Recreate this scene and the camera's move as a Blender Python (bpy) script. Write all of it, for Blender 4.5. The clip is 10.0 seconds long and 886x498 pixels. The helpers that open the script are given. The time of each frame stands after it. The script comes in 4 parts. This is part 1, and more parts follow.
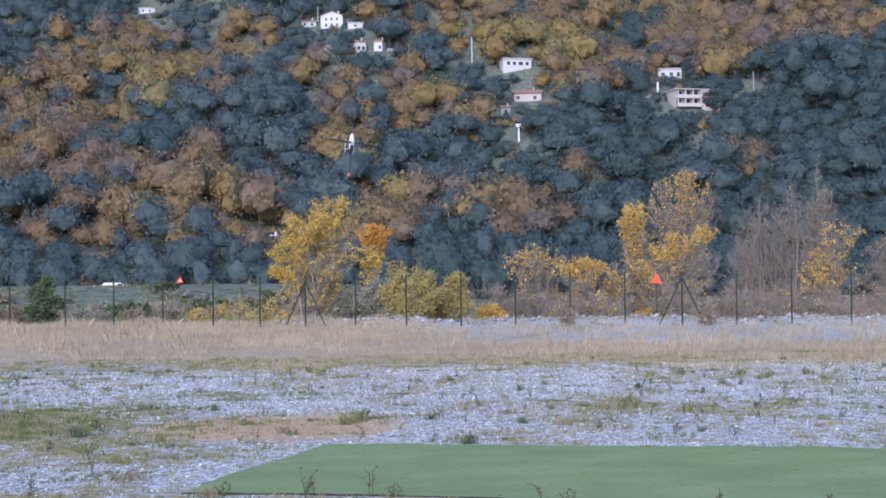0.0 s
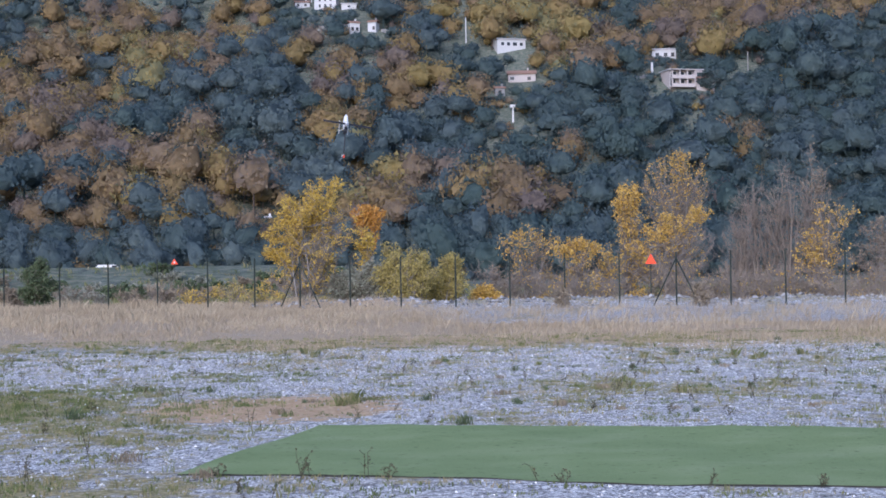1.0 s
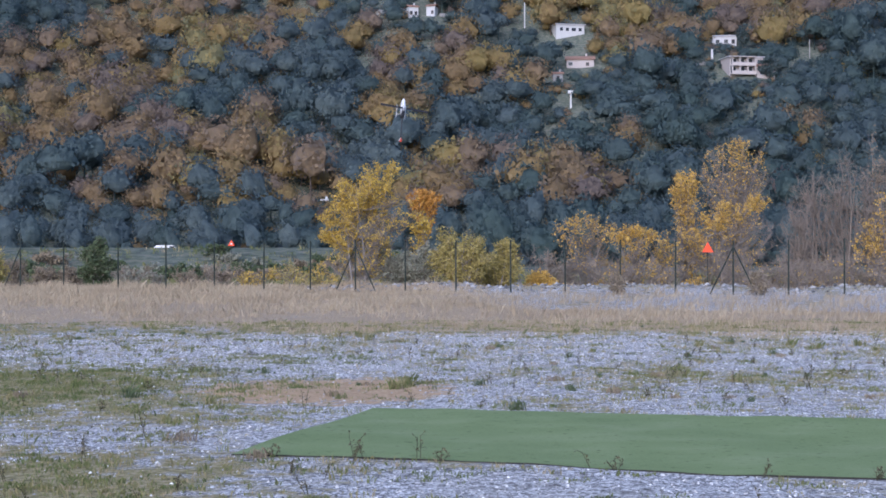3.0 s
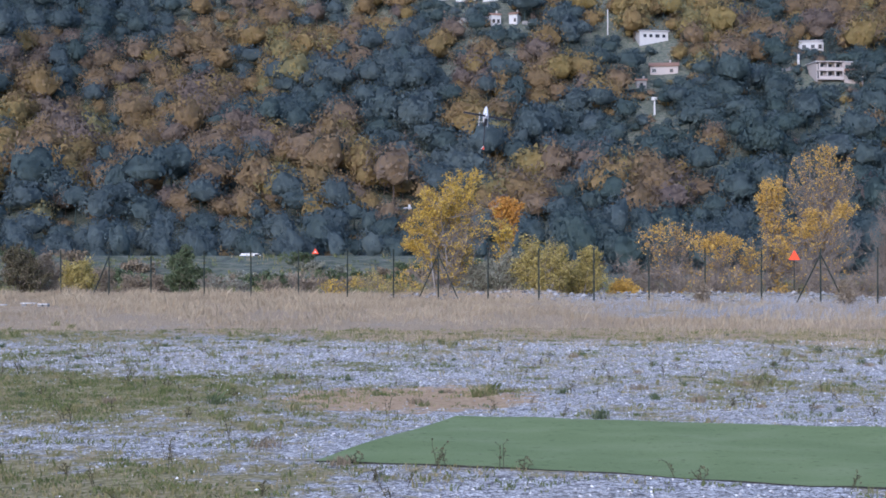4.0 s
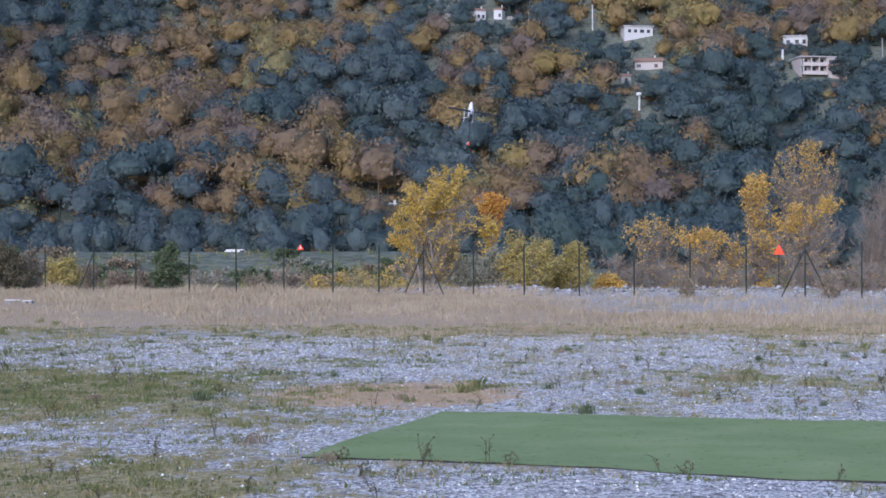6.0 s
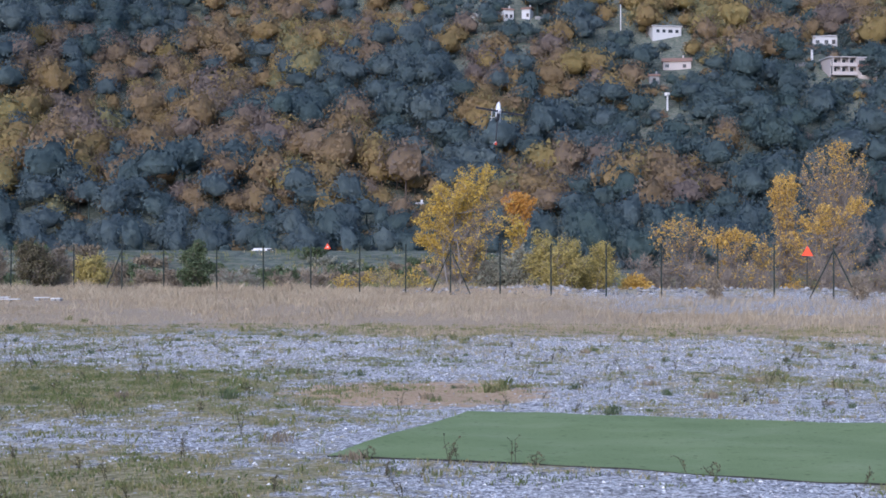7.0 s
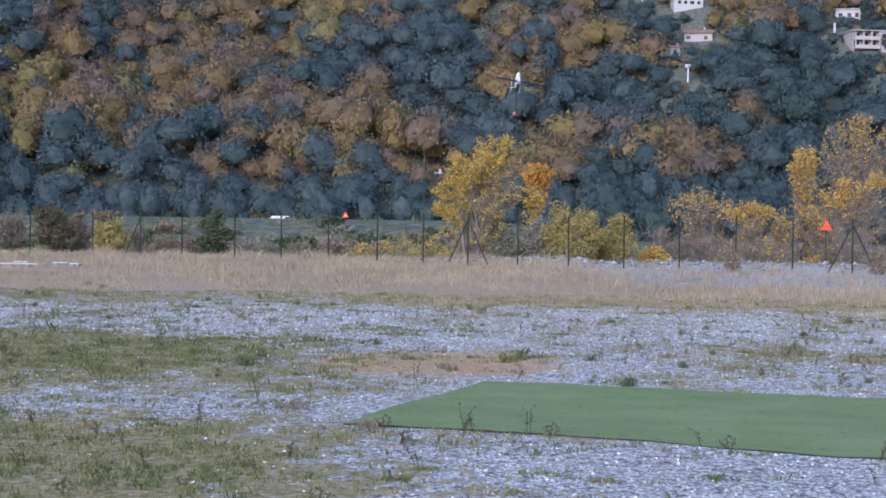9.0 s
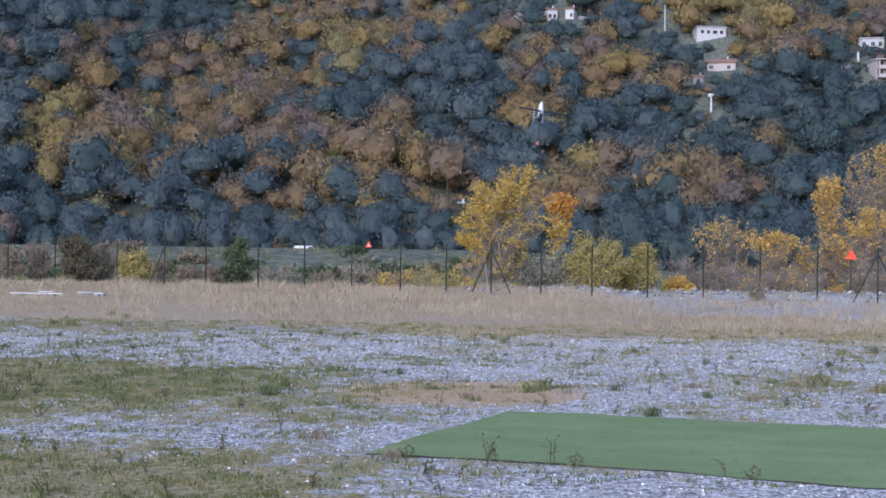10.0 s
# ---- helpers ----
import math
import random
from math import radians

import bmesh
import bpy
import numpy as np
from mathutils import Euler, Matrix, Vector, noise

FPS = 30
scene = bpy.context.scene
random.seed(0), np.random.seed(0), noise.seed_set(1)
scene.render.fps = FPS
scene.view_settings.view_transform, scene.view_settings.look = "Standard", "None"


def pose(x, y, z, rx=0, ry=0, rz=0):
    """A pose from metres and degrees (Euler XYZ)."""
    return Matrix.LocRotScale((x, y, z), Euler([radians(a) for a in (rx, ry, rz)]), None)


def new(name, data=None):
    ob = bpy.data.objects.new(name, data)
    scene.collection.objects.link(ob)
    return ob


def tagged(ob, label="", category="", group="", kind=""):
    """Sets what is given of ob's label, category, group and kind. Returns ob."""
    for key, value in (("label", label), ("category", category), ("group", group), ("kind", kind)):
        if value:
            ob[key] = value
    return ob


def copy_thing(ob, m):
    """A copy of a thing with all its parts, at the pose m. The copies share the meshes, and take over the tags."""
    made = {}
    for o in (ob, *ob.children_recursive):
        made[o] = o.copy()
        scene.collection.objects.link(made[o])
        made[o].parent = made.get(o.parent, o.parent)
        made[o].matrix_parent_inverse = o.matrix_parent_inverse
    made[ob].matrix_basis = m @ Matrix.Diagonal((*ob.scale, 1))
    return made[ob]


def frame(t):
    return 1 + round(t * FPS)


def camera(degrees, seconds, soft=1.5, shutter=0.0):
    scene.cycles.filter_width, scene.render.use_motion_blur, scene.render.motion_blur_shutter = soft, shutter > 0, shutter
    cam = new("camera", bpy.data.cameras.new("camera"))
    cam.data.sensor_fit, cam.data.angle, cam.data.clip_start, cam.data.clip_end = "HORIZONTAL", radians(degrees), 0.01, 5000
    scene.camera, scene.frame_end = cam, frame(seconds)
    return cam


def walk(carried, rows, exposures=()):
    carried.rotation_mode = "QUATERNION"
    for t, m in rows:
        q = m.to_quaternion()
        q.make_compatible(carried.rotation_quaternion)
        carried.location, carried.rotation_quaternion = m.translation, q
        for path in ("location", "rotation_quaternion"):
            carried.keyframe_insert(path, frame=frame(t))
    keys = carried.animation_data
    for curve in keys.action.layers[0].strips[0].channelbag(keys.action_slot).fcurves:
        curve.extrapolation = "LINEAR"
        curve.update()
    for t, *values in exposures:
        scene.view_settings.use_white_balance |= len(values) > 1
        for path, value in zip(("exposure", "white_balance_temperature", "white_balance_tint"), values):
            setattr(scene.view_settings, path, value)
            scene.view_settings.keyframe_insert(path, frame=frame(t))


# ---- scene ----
cam = camera(34.8, 10.0, soft=1.7)
EYE = 1.6
# seconds, yaw, pitch, roll of a camera panned by hand from one spot
ROWS = [
    (0.0, -6.023, 1.579, -0.683),
    (0.5, -5.651, 0.137, -0.721),
    (1.0, -6.236, 0.810, -0.840),
    (1.5, -5.749, 0.332, -0.704),
    (2.0, -5.606, -0.460, -0.495),
    (2.5, -4.838, 0.215, -0.428),
    (3.8, -1.670, 0.176, 0.292),
    (4.0, -0.635, 0.537, -0.017),
    (4.5, -0.001, 0.771, 0.450),
    (5.0, -1.193, 0.120, -0.124),
    (5.5, -1.140, -0.143, -0.212),
    (5.7, -1.333, 0.060, -0.180),
    (6.8, -0.372, 0.543, 0.023),
    (7.0, -0.140, 0.344, 0.095),
    (7.5, 0.852, 1.088, 0.210),
    (8.0, 2.179, 0.794, 0.646),
    (8.5, 1.397, -0.506, 0.437),
    (9.0, 0.567, -0.884, 0.773),
    (9.5, 0.307, -0.162, 0.654),
    (10.0, 1.519, 0.304, 0.723),
]
walk(cam, [(t, pose(0, 0, EYE, 0, 0, yaw) @ pose(0, 0, 0, 90 + pitch, 0, 0) @ pose(0, 0, 0, 0, 0, roll))
           for t, yaw, pitch, roll in ROWS], [(0.0, 1.22, 5520, 21), (0.5, 1.10, 5520, 21), (2.0, 0.97, 5520, 21), (10.0, 0.97, 5520, 21)])

# ---- sky and light: a grey-blue late afternoon, the sun behind high cloud ----
world = bpy.data.worlds.new("sky")
scene.world = world
world.use_nodes = True
wn = world.node_tree.nodes
sky = wn.new("ShaderNodeTexSky")
sky.sky_type, sky.sun_disc = "NISHITA", False
sky.sun_elevation, sky.sun_rotation = radians(24), radians(205)
sky.air_density, sky.dust_density, sky.ozone_density = 1.0, 1.2, 2.0
wn["Background"].inputs["Strength"].default_value = 0.12
world.node_tree.links.new(sky.outputs["Color"], wn["Background"].inputs["Color"])
sun_data = bpy.data.lights.new("sun", "SUN")
sun_data.energy, sun_data.angle, sun_data.color = 1.35, radians(60), (1.0, 0.97, 0.94)
sun = new("sun", sun_data)
sun.matrix_world = pose(0, -20, 60, 59, 0, -20)


# ---- materials ----
def mat(name, rough=0.85, metal=0.0):
    m = bpy.data.materials.new(name)
    m.use_nodes = True
    b = m.node_tree.nodes["Principled BSDF"]
    b.inputs["Roughness"].default_value = rough
    b.inputs["Metallic"].default_value = metal
    b.inputs["Specular IOR Level"].default_value = 0.25
    return m, m.node_tree.nodes, m.node_tree.links, b


def noise_node(n, l, scale, detail=4.0, coord=None):
    t = n.new("ShaderNodeTexNoise")
    t.inputs["Scale"].default_value, t.inputs["Detail"].default_value = scale, detail
    if coord is not None:
        l.new(coord, t.inputs["Vector"])
    return t.outputs["Fac"]


def ramp(n, l, fac, stops):
    r = n.new("ShaderNodeValToRGB")
    e = r.color_ramp.elements
    while len(e) < len(stops):
        e.new(0.5)
    for k, (p, c) in zip(e, stops):
        k.position, k.color = p, (*c, 1)
    l.new(fac, r.inputs["Fac"])
    return r.outputs["Color"]


def mix(n, l, fac, a, b, kind="MIX"):
    x = n.new("ShaderNodeMix")
    x.data_type, x.blend_type = "RGBA", kind
    for k, v in ((0, fac), (6, a), (7, b)):
        if isinstance(v, (int, float)):
            x.inputs[k].default_value = v
        elif isinstance(v, tuple):
            x.inputs[k].default_value = (*v, 1)
        else:
            l.new(v, x.inputs[k])
    return x.outputs[2]


def bump(n, l, b, height, strength, distance):
    k = n.new("ShaderNodeBump")
    k.inputs["Strength"].default_value, k.inputs["Distance"].default_value = strength, distance
    l.new(height, k.inputs["Height"])
    l.new(k.outputs["Normal"], b.inputs["Normal"])


def worn(name, a, b_, scale, rough=0.85, metal=0.0, fine=8.0, depth=0.0):
    """Two tones of one surface, mixed by a broad and a fine noise."""
    m, n, l, b = mat(name, rough, metal)
    co = n.new("ShaderNodeTexCoord").outputs["Object"]
    f1, f2 = noise_node(n, l, scale, 5, co), noise_node(n, l, scale * fine, 3, co)
    c = mix(n, l, f1, a, b_)
    lo = tuple(v * 0.75 for v in a)
    c = mix(n, l, ramp(n, l, f2, [(0.45, (0, 0, 0)), (0.7, (0.6, 0.6, 0.6))]), c, lo)
    l.new(c, b.inputs["Base Color"])
    if depth:
        bump(n, l, b, f2, 0.6, depth)
    return m


def leafy(name, stops, rough=0.7, through_light=0.0, sheen=0.25, own=0.28, grain=0.0):
    """Foliage: each leaf or clump takes its own tone, each tree shifts them a little."""
    m, n, l, b = mat(name, rough)
    b.inputs["Specular IOR Level"].default_value = sheen
    isl = n.new("ShaderNodeNewGeometry").outputs["Random Per Island"]
    at = n.new("ShaderNodeAttribute")
    at.attribute_name = "tone"
    mx = n.new("ShaderNodeMath")
    mx.operation = "MULTIPLY_ADD"
    mx.inputs[1].default_value = own
    l.new(isl, mx.inputs[0])
    sc = n.new("ShaderNodeMath")
    sc.operation = "MULTIPLY"
    sc.inputs[1].default_value = 1 - own
    l.new(at.outputs["Fac"], sc.inputs[0])
    l.new(sc.outputs[0], mx.inputs[2])
    tint = ramp(n, l, mx.outputs[0], stops)
    if grain:
        co = n.new("ShaderNodeTexCoord").outputs["Object"]
        f = noise_node(n, l, grain, 5, co)
        tint = mix(n, l, 1.0, tint, ramp(n, l, f, [(0.30, (0.82, 0.84, 0.88)), (0.50, (1.0, 1.0, 1.0)), (0.70, (1.14, 1.13, 1.10))]), "MULTIPLY")
        bump(n, l, b, f, 0.4, 0.5)
    l.new(tint, b.inputs["Base Color"])
    if through_light:
        tr = n.new("ShaderNodeBsdfTranslucent")
        l.new(ramp(n, l, mx.outputs[0], stops), tr.inputs["Color"])
        ms = n.new("ShaderNodeMixShader")
        ms.inputs[0].default_value = through_light
        l.new(b.outputs[0], ms.inputs[1])
        l.new(tr.outputs[0], ms.inputs[2])
        l.new(ms.outputs[0], n["Material Output"].inputs["Surface"])
    return m


def ground_material():
    m, n, l, b = mat("gravel_and_turf", 1.0)
    b.inputs["Specular IOR Level"].default_value = 0.04
    co = n.new("ShaderNodeTexCoord").outputs["Object"]
    at = n.new("ShaderNodeAttribute")
    at.attribute_name = "cover"
    sep = n.new("ShaderNodeSeparateColor")
    l.new(at.outputs["Color"], sep.inputs["Color"])
    moss, straw, rust = sep.outputs["Red"], sep.outputs["Green"], sep.outputs["Blue"]
    vor = n.new("ShaderNodeTexVoronoi")
    vor.inputs["Scale"].default_value = 58
    l.new(co, vor.inputs["Vector"])
    vs = n.new("ShaderNodeSeparateColor")
    l.new(vor.outputs["Color"], vs.inputs["Color"])
    stone = ramp(n, l, vs.outputs["Red"], [(0.0, (0.07, 0.07, 0.07)), (0.3, (0.27, 0.265, 0.26)), (0.7, (0.52, 0.51, 0.50)), (1.0, (0.88, 0.87, 0.85))])
    broad = noise_node(n, l, 0.6, 6, co)
    stone = mix(n, l, ramp(n, l, broad, [(0.40, (0, 0, 0)), (0.75, (0.45, 0.45, 0.45))]), stone, (0.30, 0.29, 0.26))
    mottle = noise_node(n, l, 10, 8, co)
    stone = mix(n, l, 1.0, stone, ramp(n, l, mottle, [(0.34, (0.42, 0.41, 0.40)), (0.48, (0.92, 0.92, 0.92)), (0.66, (1.12, 1.12, 1.12))]), "MULTIPLY")
    grain = noise_node(n, l, 14, 7, co)
    mossy = ramp(n, l, grain, [(0.3, (0.13, 0.11, 0.065)), (0.45, (0.23, 0.205, 0.10)), (0.58, (0.32, 0.27, 0.155)), (0.75, (0.42, 0.36, 0.26))])
    strawy = ramp(n, l, grain, [(0.3, (0.27, 0.20, 0.13)), (0.6, (0.42, 0.33, 0.22)), (0.8, (0.50, 0.41, 0.30))])
    rusty = ramp(n, l, grain, [(0.3, (0.32, 0.21, 0.12)), (0.6, (0.47, 0.34, 0.21)), (0.8, (0.55, 0.42, 0.29))])

    def edge(mask):
        k = n.new("ShaderNodeMath")
        k.operation = "ADD"
        l.new(mask, k.inputs[0])
        l.new(noise_node(n, l, 5, 6, co), k.inputs[1])
        return ramp(n, l, k.outputs[0], [(0.80, (0, 0, 0)), (1.0, (1, 1, 1))])
    c = mix(n, l, edge(moss), stone, mossy)
    c = mix(n, l, edge(rust), c, rusty)
    c = mix(n, l, edge(straw), c, strawy)
    wood = n.new("ShaderNodeMath")
    wood.operation = "SUBTRACT"
    wood.inputs[0].default_value = 1.0
    l.new(at.outputs["Alpha"], wood.inputs[1])
    c = mix(n, l, wood.outputs[0], c, ramp(n, l, noise_node(n, l, 0.9, 9, co), [(0.36, (0.055, 0.070, 0.055)), (0.5, (0.100, 0.122, 0.088)), (0.64, (0.155, 0.155, 0.12))]))
    l.new(c, b.inputs["Base Color"])
    bump(n, l, b, vor.outputs["Distance"], 0.4, 0.012)
    return m


def carpet_material():
    m, n, l, b = mat("green_felt", 1.0)
    b.inputs["Specular IOR Level"].default_value = 0.0
    co = n.new("ShaderNodeTexCoord").outputs["Object"]
    mp = n.new("ShaderNodeMapping")
    mp.inputs["Scale"].default_value = (0.35, 0.5, 1)
    l.new(co, mp.inputs["Vector"])
    streak = noise_node(n, l, 3.2, 7, mp.outputs["Vector"])
    fine = noise_node(n, l, 90, 3, co)
    c = ramp(n, l, streak, [(0.3, (0.186, 0.238, 0.110)), (0.5, (0.204, 0.258, 0.122)), (0.7, (0.240, 0.288, 0.150))])
    c = mix(n, l, ramp(n, l, fine, [(0.5, (0, 0, 0)), (0.75, (0.5, 0.5, 0.5))]), c, (0.06, 0.12, 0.05))
    dirt = noise_node(n, l, 12, 6, co)
    c = mix(n, l, ramp(n, l, dirt, [(0.60, (0, 0, 0)), (0.72, (0.6, 0.6, 0.6))]), c, (0.085, 0.105, 0.05))
    l.new(c, b.inputs["Base Color"])
    bump(n, l, b, fine, 0.5, 0.004)
    return m


M_GROUND, M_CARPET = ground_material(), carpet_material()
# slope foliage: valley haze put into the colours, both lifted, the pine also blued
M_PINE_HAZED = leafy("hazed_pine_needles", [(0.0, (0.090, 0.132, 0.124)), (0.4, (0.112, 0.154, 0.152)), (0.75, (0.128, 0.168, 0.176)), (1.0, (0.150, 0.190, 0.186))], 0.9, 0.5, 0.1, 0.14, 0.8)
M_OAK_HAZED = leafy("hazed_autumn_leaves", [(0.0, (0.220, 0.180, 0.162)), (0.22, (0.262, 0.208, 0.160)), (0.42, (0.308, 0.226, 0.136)), (0.65, (0.338, 0.246, 0.116)), (0.85, (0.372, 0.298, 0.122)), (1.0, (0.235, 0.250, 0.155))], 0.9, 0.5, 0.1, 0.20, 0.8)
M_GOLD = leafy("poplar_leaves", [(0.0, (0.34, 0.23, 0.06)), (0.5, (0.55, 0.38, 0.07)), (1.0, (0.64, 0.48, 0.11))], 0.6, 0.25)
M_AMBER = leafy("amber_leaves", [(0.0, (0.34, 0.21, 0.06)), (0.5, (0.58, 0.37, 0.08)), (1.0, (0.68, 0.48, 0.13))], 0.6, 0.25)
M_ORANGE = leafy("orange_leaves", [(0.0, (0.34, 0.16, 0.04)), (0.5, (0.50, 0.25, 0.05)), (1.0, (0.58, 0.33, 0.07))], 0.6, 0.2)
M_OLIVE = leafy("willow_leaves", [(0.0, (0.24, 0.20, 0.07)), (0.5, (0.38, 0.315, 0.10)), (1.0, (0.50, 0.415, 0.15))], 0.6, 0.25)
M_SILVER = leafy("silver_leaves", [(0.0, (0.14, 0.15, 0.10)), (1.0, (0.34, 0.34, 0.27))], 0.6, 0.2)
M_BUSH = leafy("bush_leaves", [(0.0, (0.06, 0.085, 0.045)), (1.0, (0.13, 0.165, 0.08))], 0.7, 0.25)
M_DRY = leafy("dry_leaves", [(0.0, (0.13, 0.105, 0.075)), (0.6, (0.22, 0.18, 0.125)), (1.0, (0.32, 0.25, 0.16))])
M_STRAW = leafy("dry_grass", [(0.0, (0.26, 0.205, 0.135)), (0.5, (0.415, 0.335, 0.225)), (1.0, (0.56, 0.47, 0.335))], 0.8, 0.25)
M_TUFT = leafy("green_grass", [(0.0, (0.10, 0.13, 0.045)), (0.45, (0.18, 0.20, 0.075)), (0.7, (0.29, 0.25, 0.12)), (1.0, (0.42, 0.34, 0.22))], 0.8, 0.25)
M_WEED = leafy("dark_weed", [(0.0, (0.05, 0.045, 0.025)), (1.0, (0.12, 0.105, 0.055))])
M_STONE = leafy("pebbles", [(0.0, (0.06, 0.06, 0.06)), (0.35, (0.26, 0.255, 0.25)), (0.75, (0.52, 0.51, 0.50)), (1.0, (0.86, 0.85, 0.83))], 1.0, 0.0, 0.03)
M_EDGE_SHADE = worn("edge_shade", (0.025, 0.025, 0.02), (0.05, 0.048, 0.04), 3, 1.0)
M_BARK = worn("grey_bark", (0.17, 0.15, 0.13), (0.30, 0.28, 0.26), 4, 0.9)
M_TWIG = worn("pale_twigs", (0.185, 0.152, 0.122), (0.265, 0.224, 0.184), 3, 0.9)
M_POST = worn("dark_green_paint", (0.012, 0.02, 0.016), (0.025, 0.035, 0.03), 6, 0.5)
M_RENDER = worn("white_render", (0.54, 0.54, 0.54), (0.44, 0.44, 0.44), 0.7, 0.85)
M_PINK = worn("pink_render", (0.48, 0.43, 0.41), (0.40, 0.36, 0.34), 0.7, 0.85)
M_TILE = worn("terracotta", (0.30, 0.18, 0.13), (0.22, 0.14, 0.11), 1.2, 0.85)
M_FLATROOF = worn("pale_roof", (0.46, 0.46, 0.47), (0.38, 0.38, 0.40), 1.0, 0.7)
M_PANE = worn("dark_pane", (0.03, 0.035, 0.045), (0.05, 0.055, 0.06), 1.0, 0.15)
M_SHUTTER = worn("brown_shutter", (0.12, 0.08, 0.06), (0.18, 0.12, 0.08), 2.0, 0.7)
M_CONCRETE = worn("concrete", (0.30, 0.295, 0.285), (0.22, 0.215, 0.21), 1.2, 0.9)
M_WHITE = worn("white_paint", (0.66, 0.66, 0.66), (0.56, 0.56, 0.56), 2.0, 0.5)
M_RED = worn("signal_red", (0.85, 0.07, 0.025), (0.80, 0.11, 0.04), 2.0, 0.5)
M_CARBON = worn("black_carbon", (0.012, 0.012, 0.014), (0.03, 0.03, 0.035), 8.0, 0.35)
M_RUBBER = worn("rubber", (0.02, 0.02, 0.02), (0.035, 0.035, 0.035), 8.0, 0.8)
M_STEEL = worn("steel", (0.45, 0.45, 0.46), (0.35, 0.35, 0.36), 8.0, 0.35, 1.0)


# ---- building helpers ----
def obj(name, verts, faces, material, parent=None, label="", tone=None, smooth=False, normals=None):
    me = bpy.data.meshes.new(name)
    if isinstance(verts, np.ndarray) and isinstance(faces, np.ndarray):
        nv, nf, k = len(verts), len(faces), faces.shape[1]
        me.vertices.add(nv)
        me.vertices.foreach_set("co", verts.astype(np.float32).ravel())
        me.loops.add(nf * k)
        me.loops.foreach_set("vertex_index", faces.astype(np.int32).ravel())
        me.polygons.add(nf)
        me.polygons.foreach_set("loop_start", np.arange(0, nf * k, k, dtype=np.int32))
        me.update(calc_edges=True)
    else:
        me.from_pydata([tuple(v) for v in verts], [], [tuple(f) for f in faces])
    if tone is not None:
        a = me.attributes.new("tone", "FLOAT", "POINT")
        a.data.foreach_set("value", np.asarray(tone, dtype=np.float32))
    me.polygons.foreach_set("use_smooth", [smooth] * len(me.polygons))
    if normals is not None:
        me.normals_split_custom_set_from_vertices(normals)
    me.materials.append(material)
    ob = new(name, me)
    if parent is not None:
        ob.parent = parent
    if label:
        tagged(ob, label)
    return ob


def part(name, bm, material, parent, label="", smooth=False):
    me = bpy.data.meshes.new(name)
    bm.to_mesh(me)
    bm.free()
    if smooth:
        me.polygons.foreach_set("use_smooth", [True] * len(me.polygons))
    me.materials.append(material)
    ob = new(name, me)
    if parent is not None:
        ob.parent = parent
    if label:
        tagged(ob, label)
    return ob


def box(bm, x0, x1, y0, y1, z0, z1, bevel=0.0):
    r = bmesh.ops.create_cube(bm, size=1)["verts"]
    for v in r:
        v.co = ((x0 + x1) / 2 + v.co.x * (x1 - x0), (y0 + y1) / 2 + v.co.y * (y1 - y0), (z0 + z1) / 2 + v.co.z * (z1 - z0))
    if bevel:
        bmesh.ops.bevel(bm, geom=list({e for v in r for e in v.link_edges}), offset=bevel, segments=2, affect="EDGES")
    return bm


def rod(bm, a, b, r0, r1=None, sides=8):
    a, b = Vector(a), Vector(b)
    d = b - a
    m = Matrix.Translation((a + b) / 2) @ d.to_track_quat("Z", "Y").to_matrix().to_4x4()
    bmesh.ops.create_cone(bm, cap_ends=True, segments=sides, radius1=r0, radius2=r0 if r1 is None else r1, depth=d.length, matrix=m)
    return bm


def tubes(segs, sides=4):
    """Tapered tubes: segs holds rows of p0 (3), p1 (3), r0, r1."""
    s = np.asarray(segs, dtype=float)
    p0, p1, r0, r1 = s[:, :3], s[:, 3:6], s[:, 6], s[:, 7]
    d = p1 - p0
    d /= np.linalg.norm(d, axis=1, keepdims=True) + 1e-9
    ref = np.where(np.abs(d[:, 2:3]) > 0.9, [[1.0, 0, 0]], [[0, 0, 1.0]])
    u = np.cross(d, ref)
    u /= np.linalg.norm(u, axis=1, keepdims=True) + 1e-9
    w = np.cross(d, u)
    rings = []
    for p, r in ((p0, r0), (p1, r1)):
        for k in range(sides):
            a = 2 * math.pi * k / sides
            rings.append(p + r[:, None] * (math.cos(a) * u + math.sin(a) * w))
    v = np.stack(rings, axis=1).reshape(-1, 3)
    base = np.arange(len(s))[:, None] * 2 * sides
    f = [np.hstack([base + k, base + (k + 1) % sides, base + sides + (k + 1) % sides, base + sides + k]) for k in range(sides)]
    return v, np.concatenate(f)


def leaves(points, size, rng, long=1.5, droop=0.0):
    """A bent diamond for each point, turned at random."""
    p = np.asarray(points, dtype=float)
    n = len(p)
    a = rng.normal(size=(n, 3))
    a[:, 2] -= droop
    a /= np.linalg.norm(a, axis=1, keepdims=True)
    b = np.cross(a, rng.normal(size=(n, 3)))
    b /= np.linalg.norm(b, axis=1, keepdims=True) + 1e-9
    s = size * rng.uniform(0.6, 1.3, (n, 1))
    v = np.stack([p - a * s * long / 2, p + b * s / 2, p + a * s * long / 2, p - b * s / 2], axis=1).reshape(-1, 3)
    f = np.arange(n)[:, None] * 4 + np.arange(4)[None]
    return v, f


def empty(name, label, category, x, y, z=None, rz=0.0, group=""):
    e = new(name)
    e.empty_display_size = 0.2
    e.matrix_basis = pose(x, y, height(x, y) if z is None else z, 0, 0, rz)
    return tagged(e, label, category, group)


# ---- the lie of the land ----
def smooth(a, b, t):
    t = np.clip((t - a) / (b - a), 0, 1)
    return t * t * (3 - 2 * t)


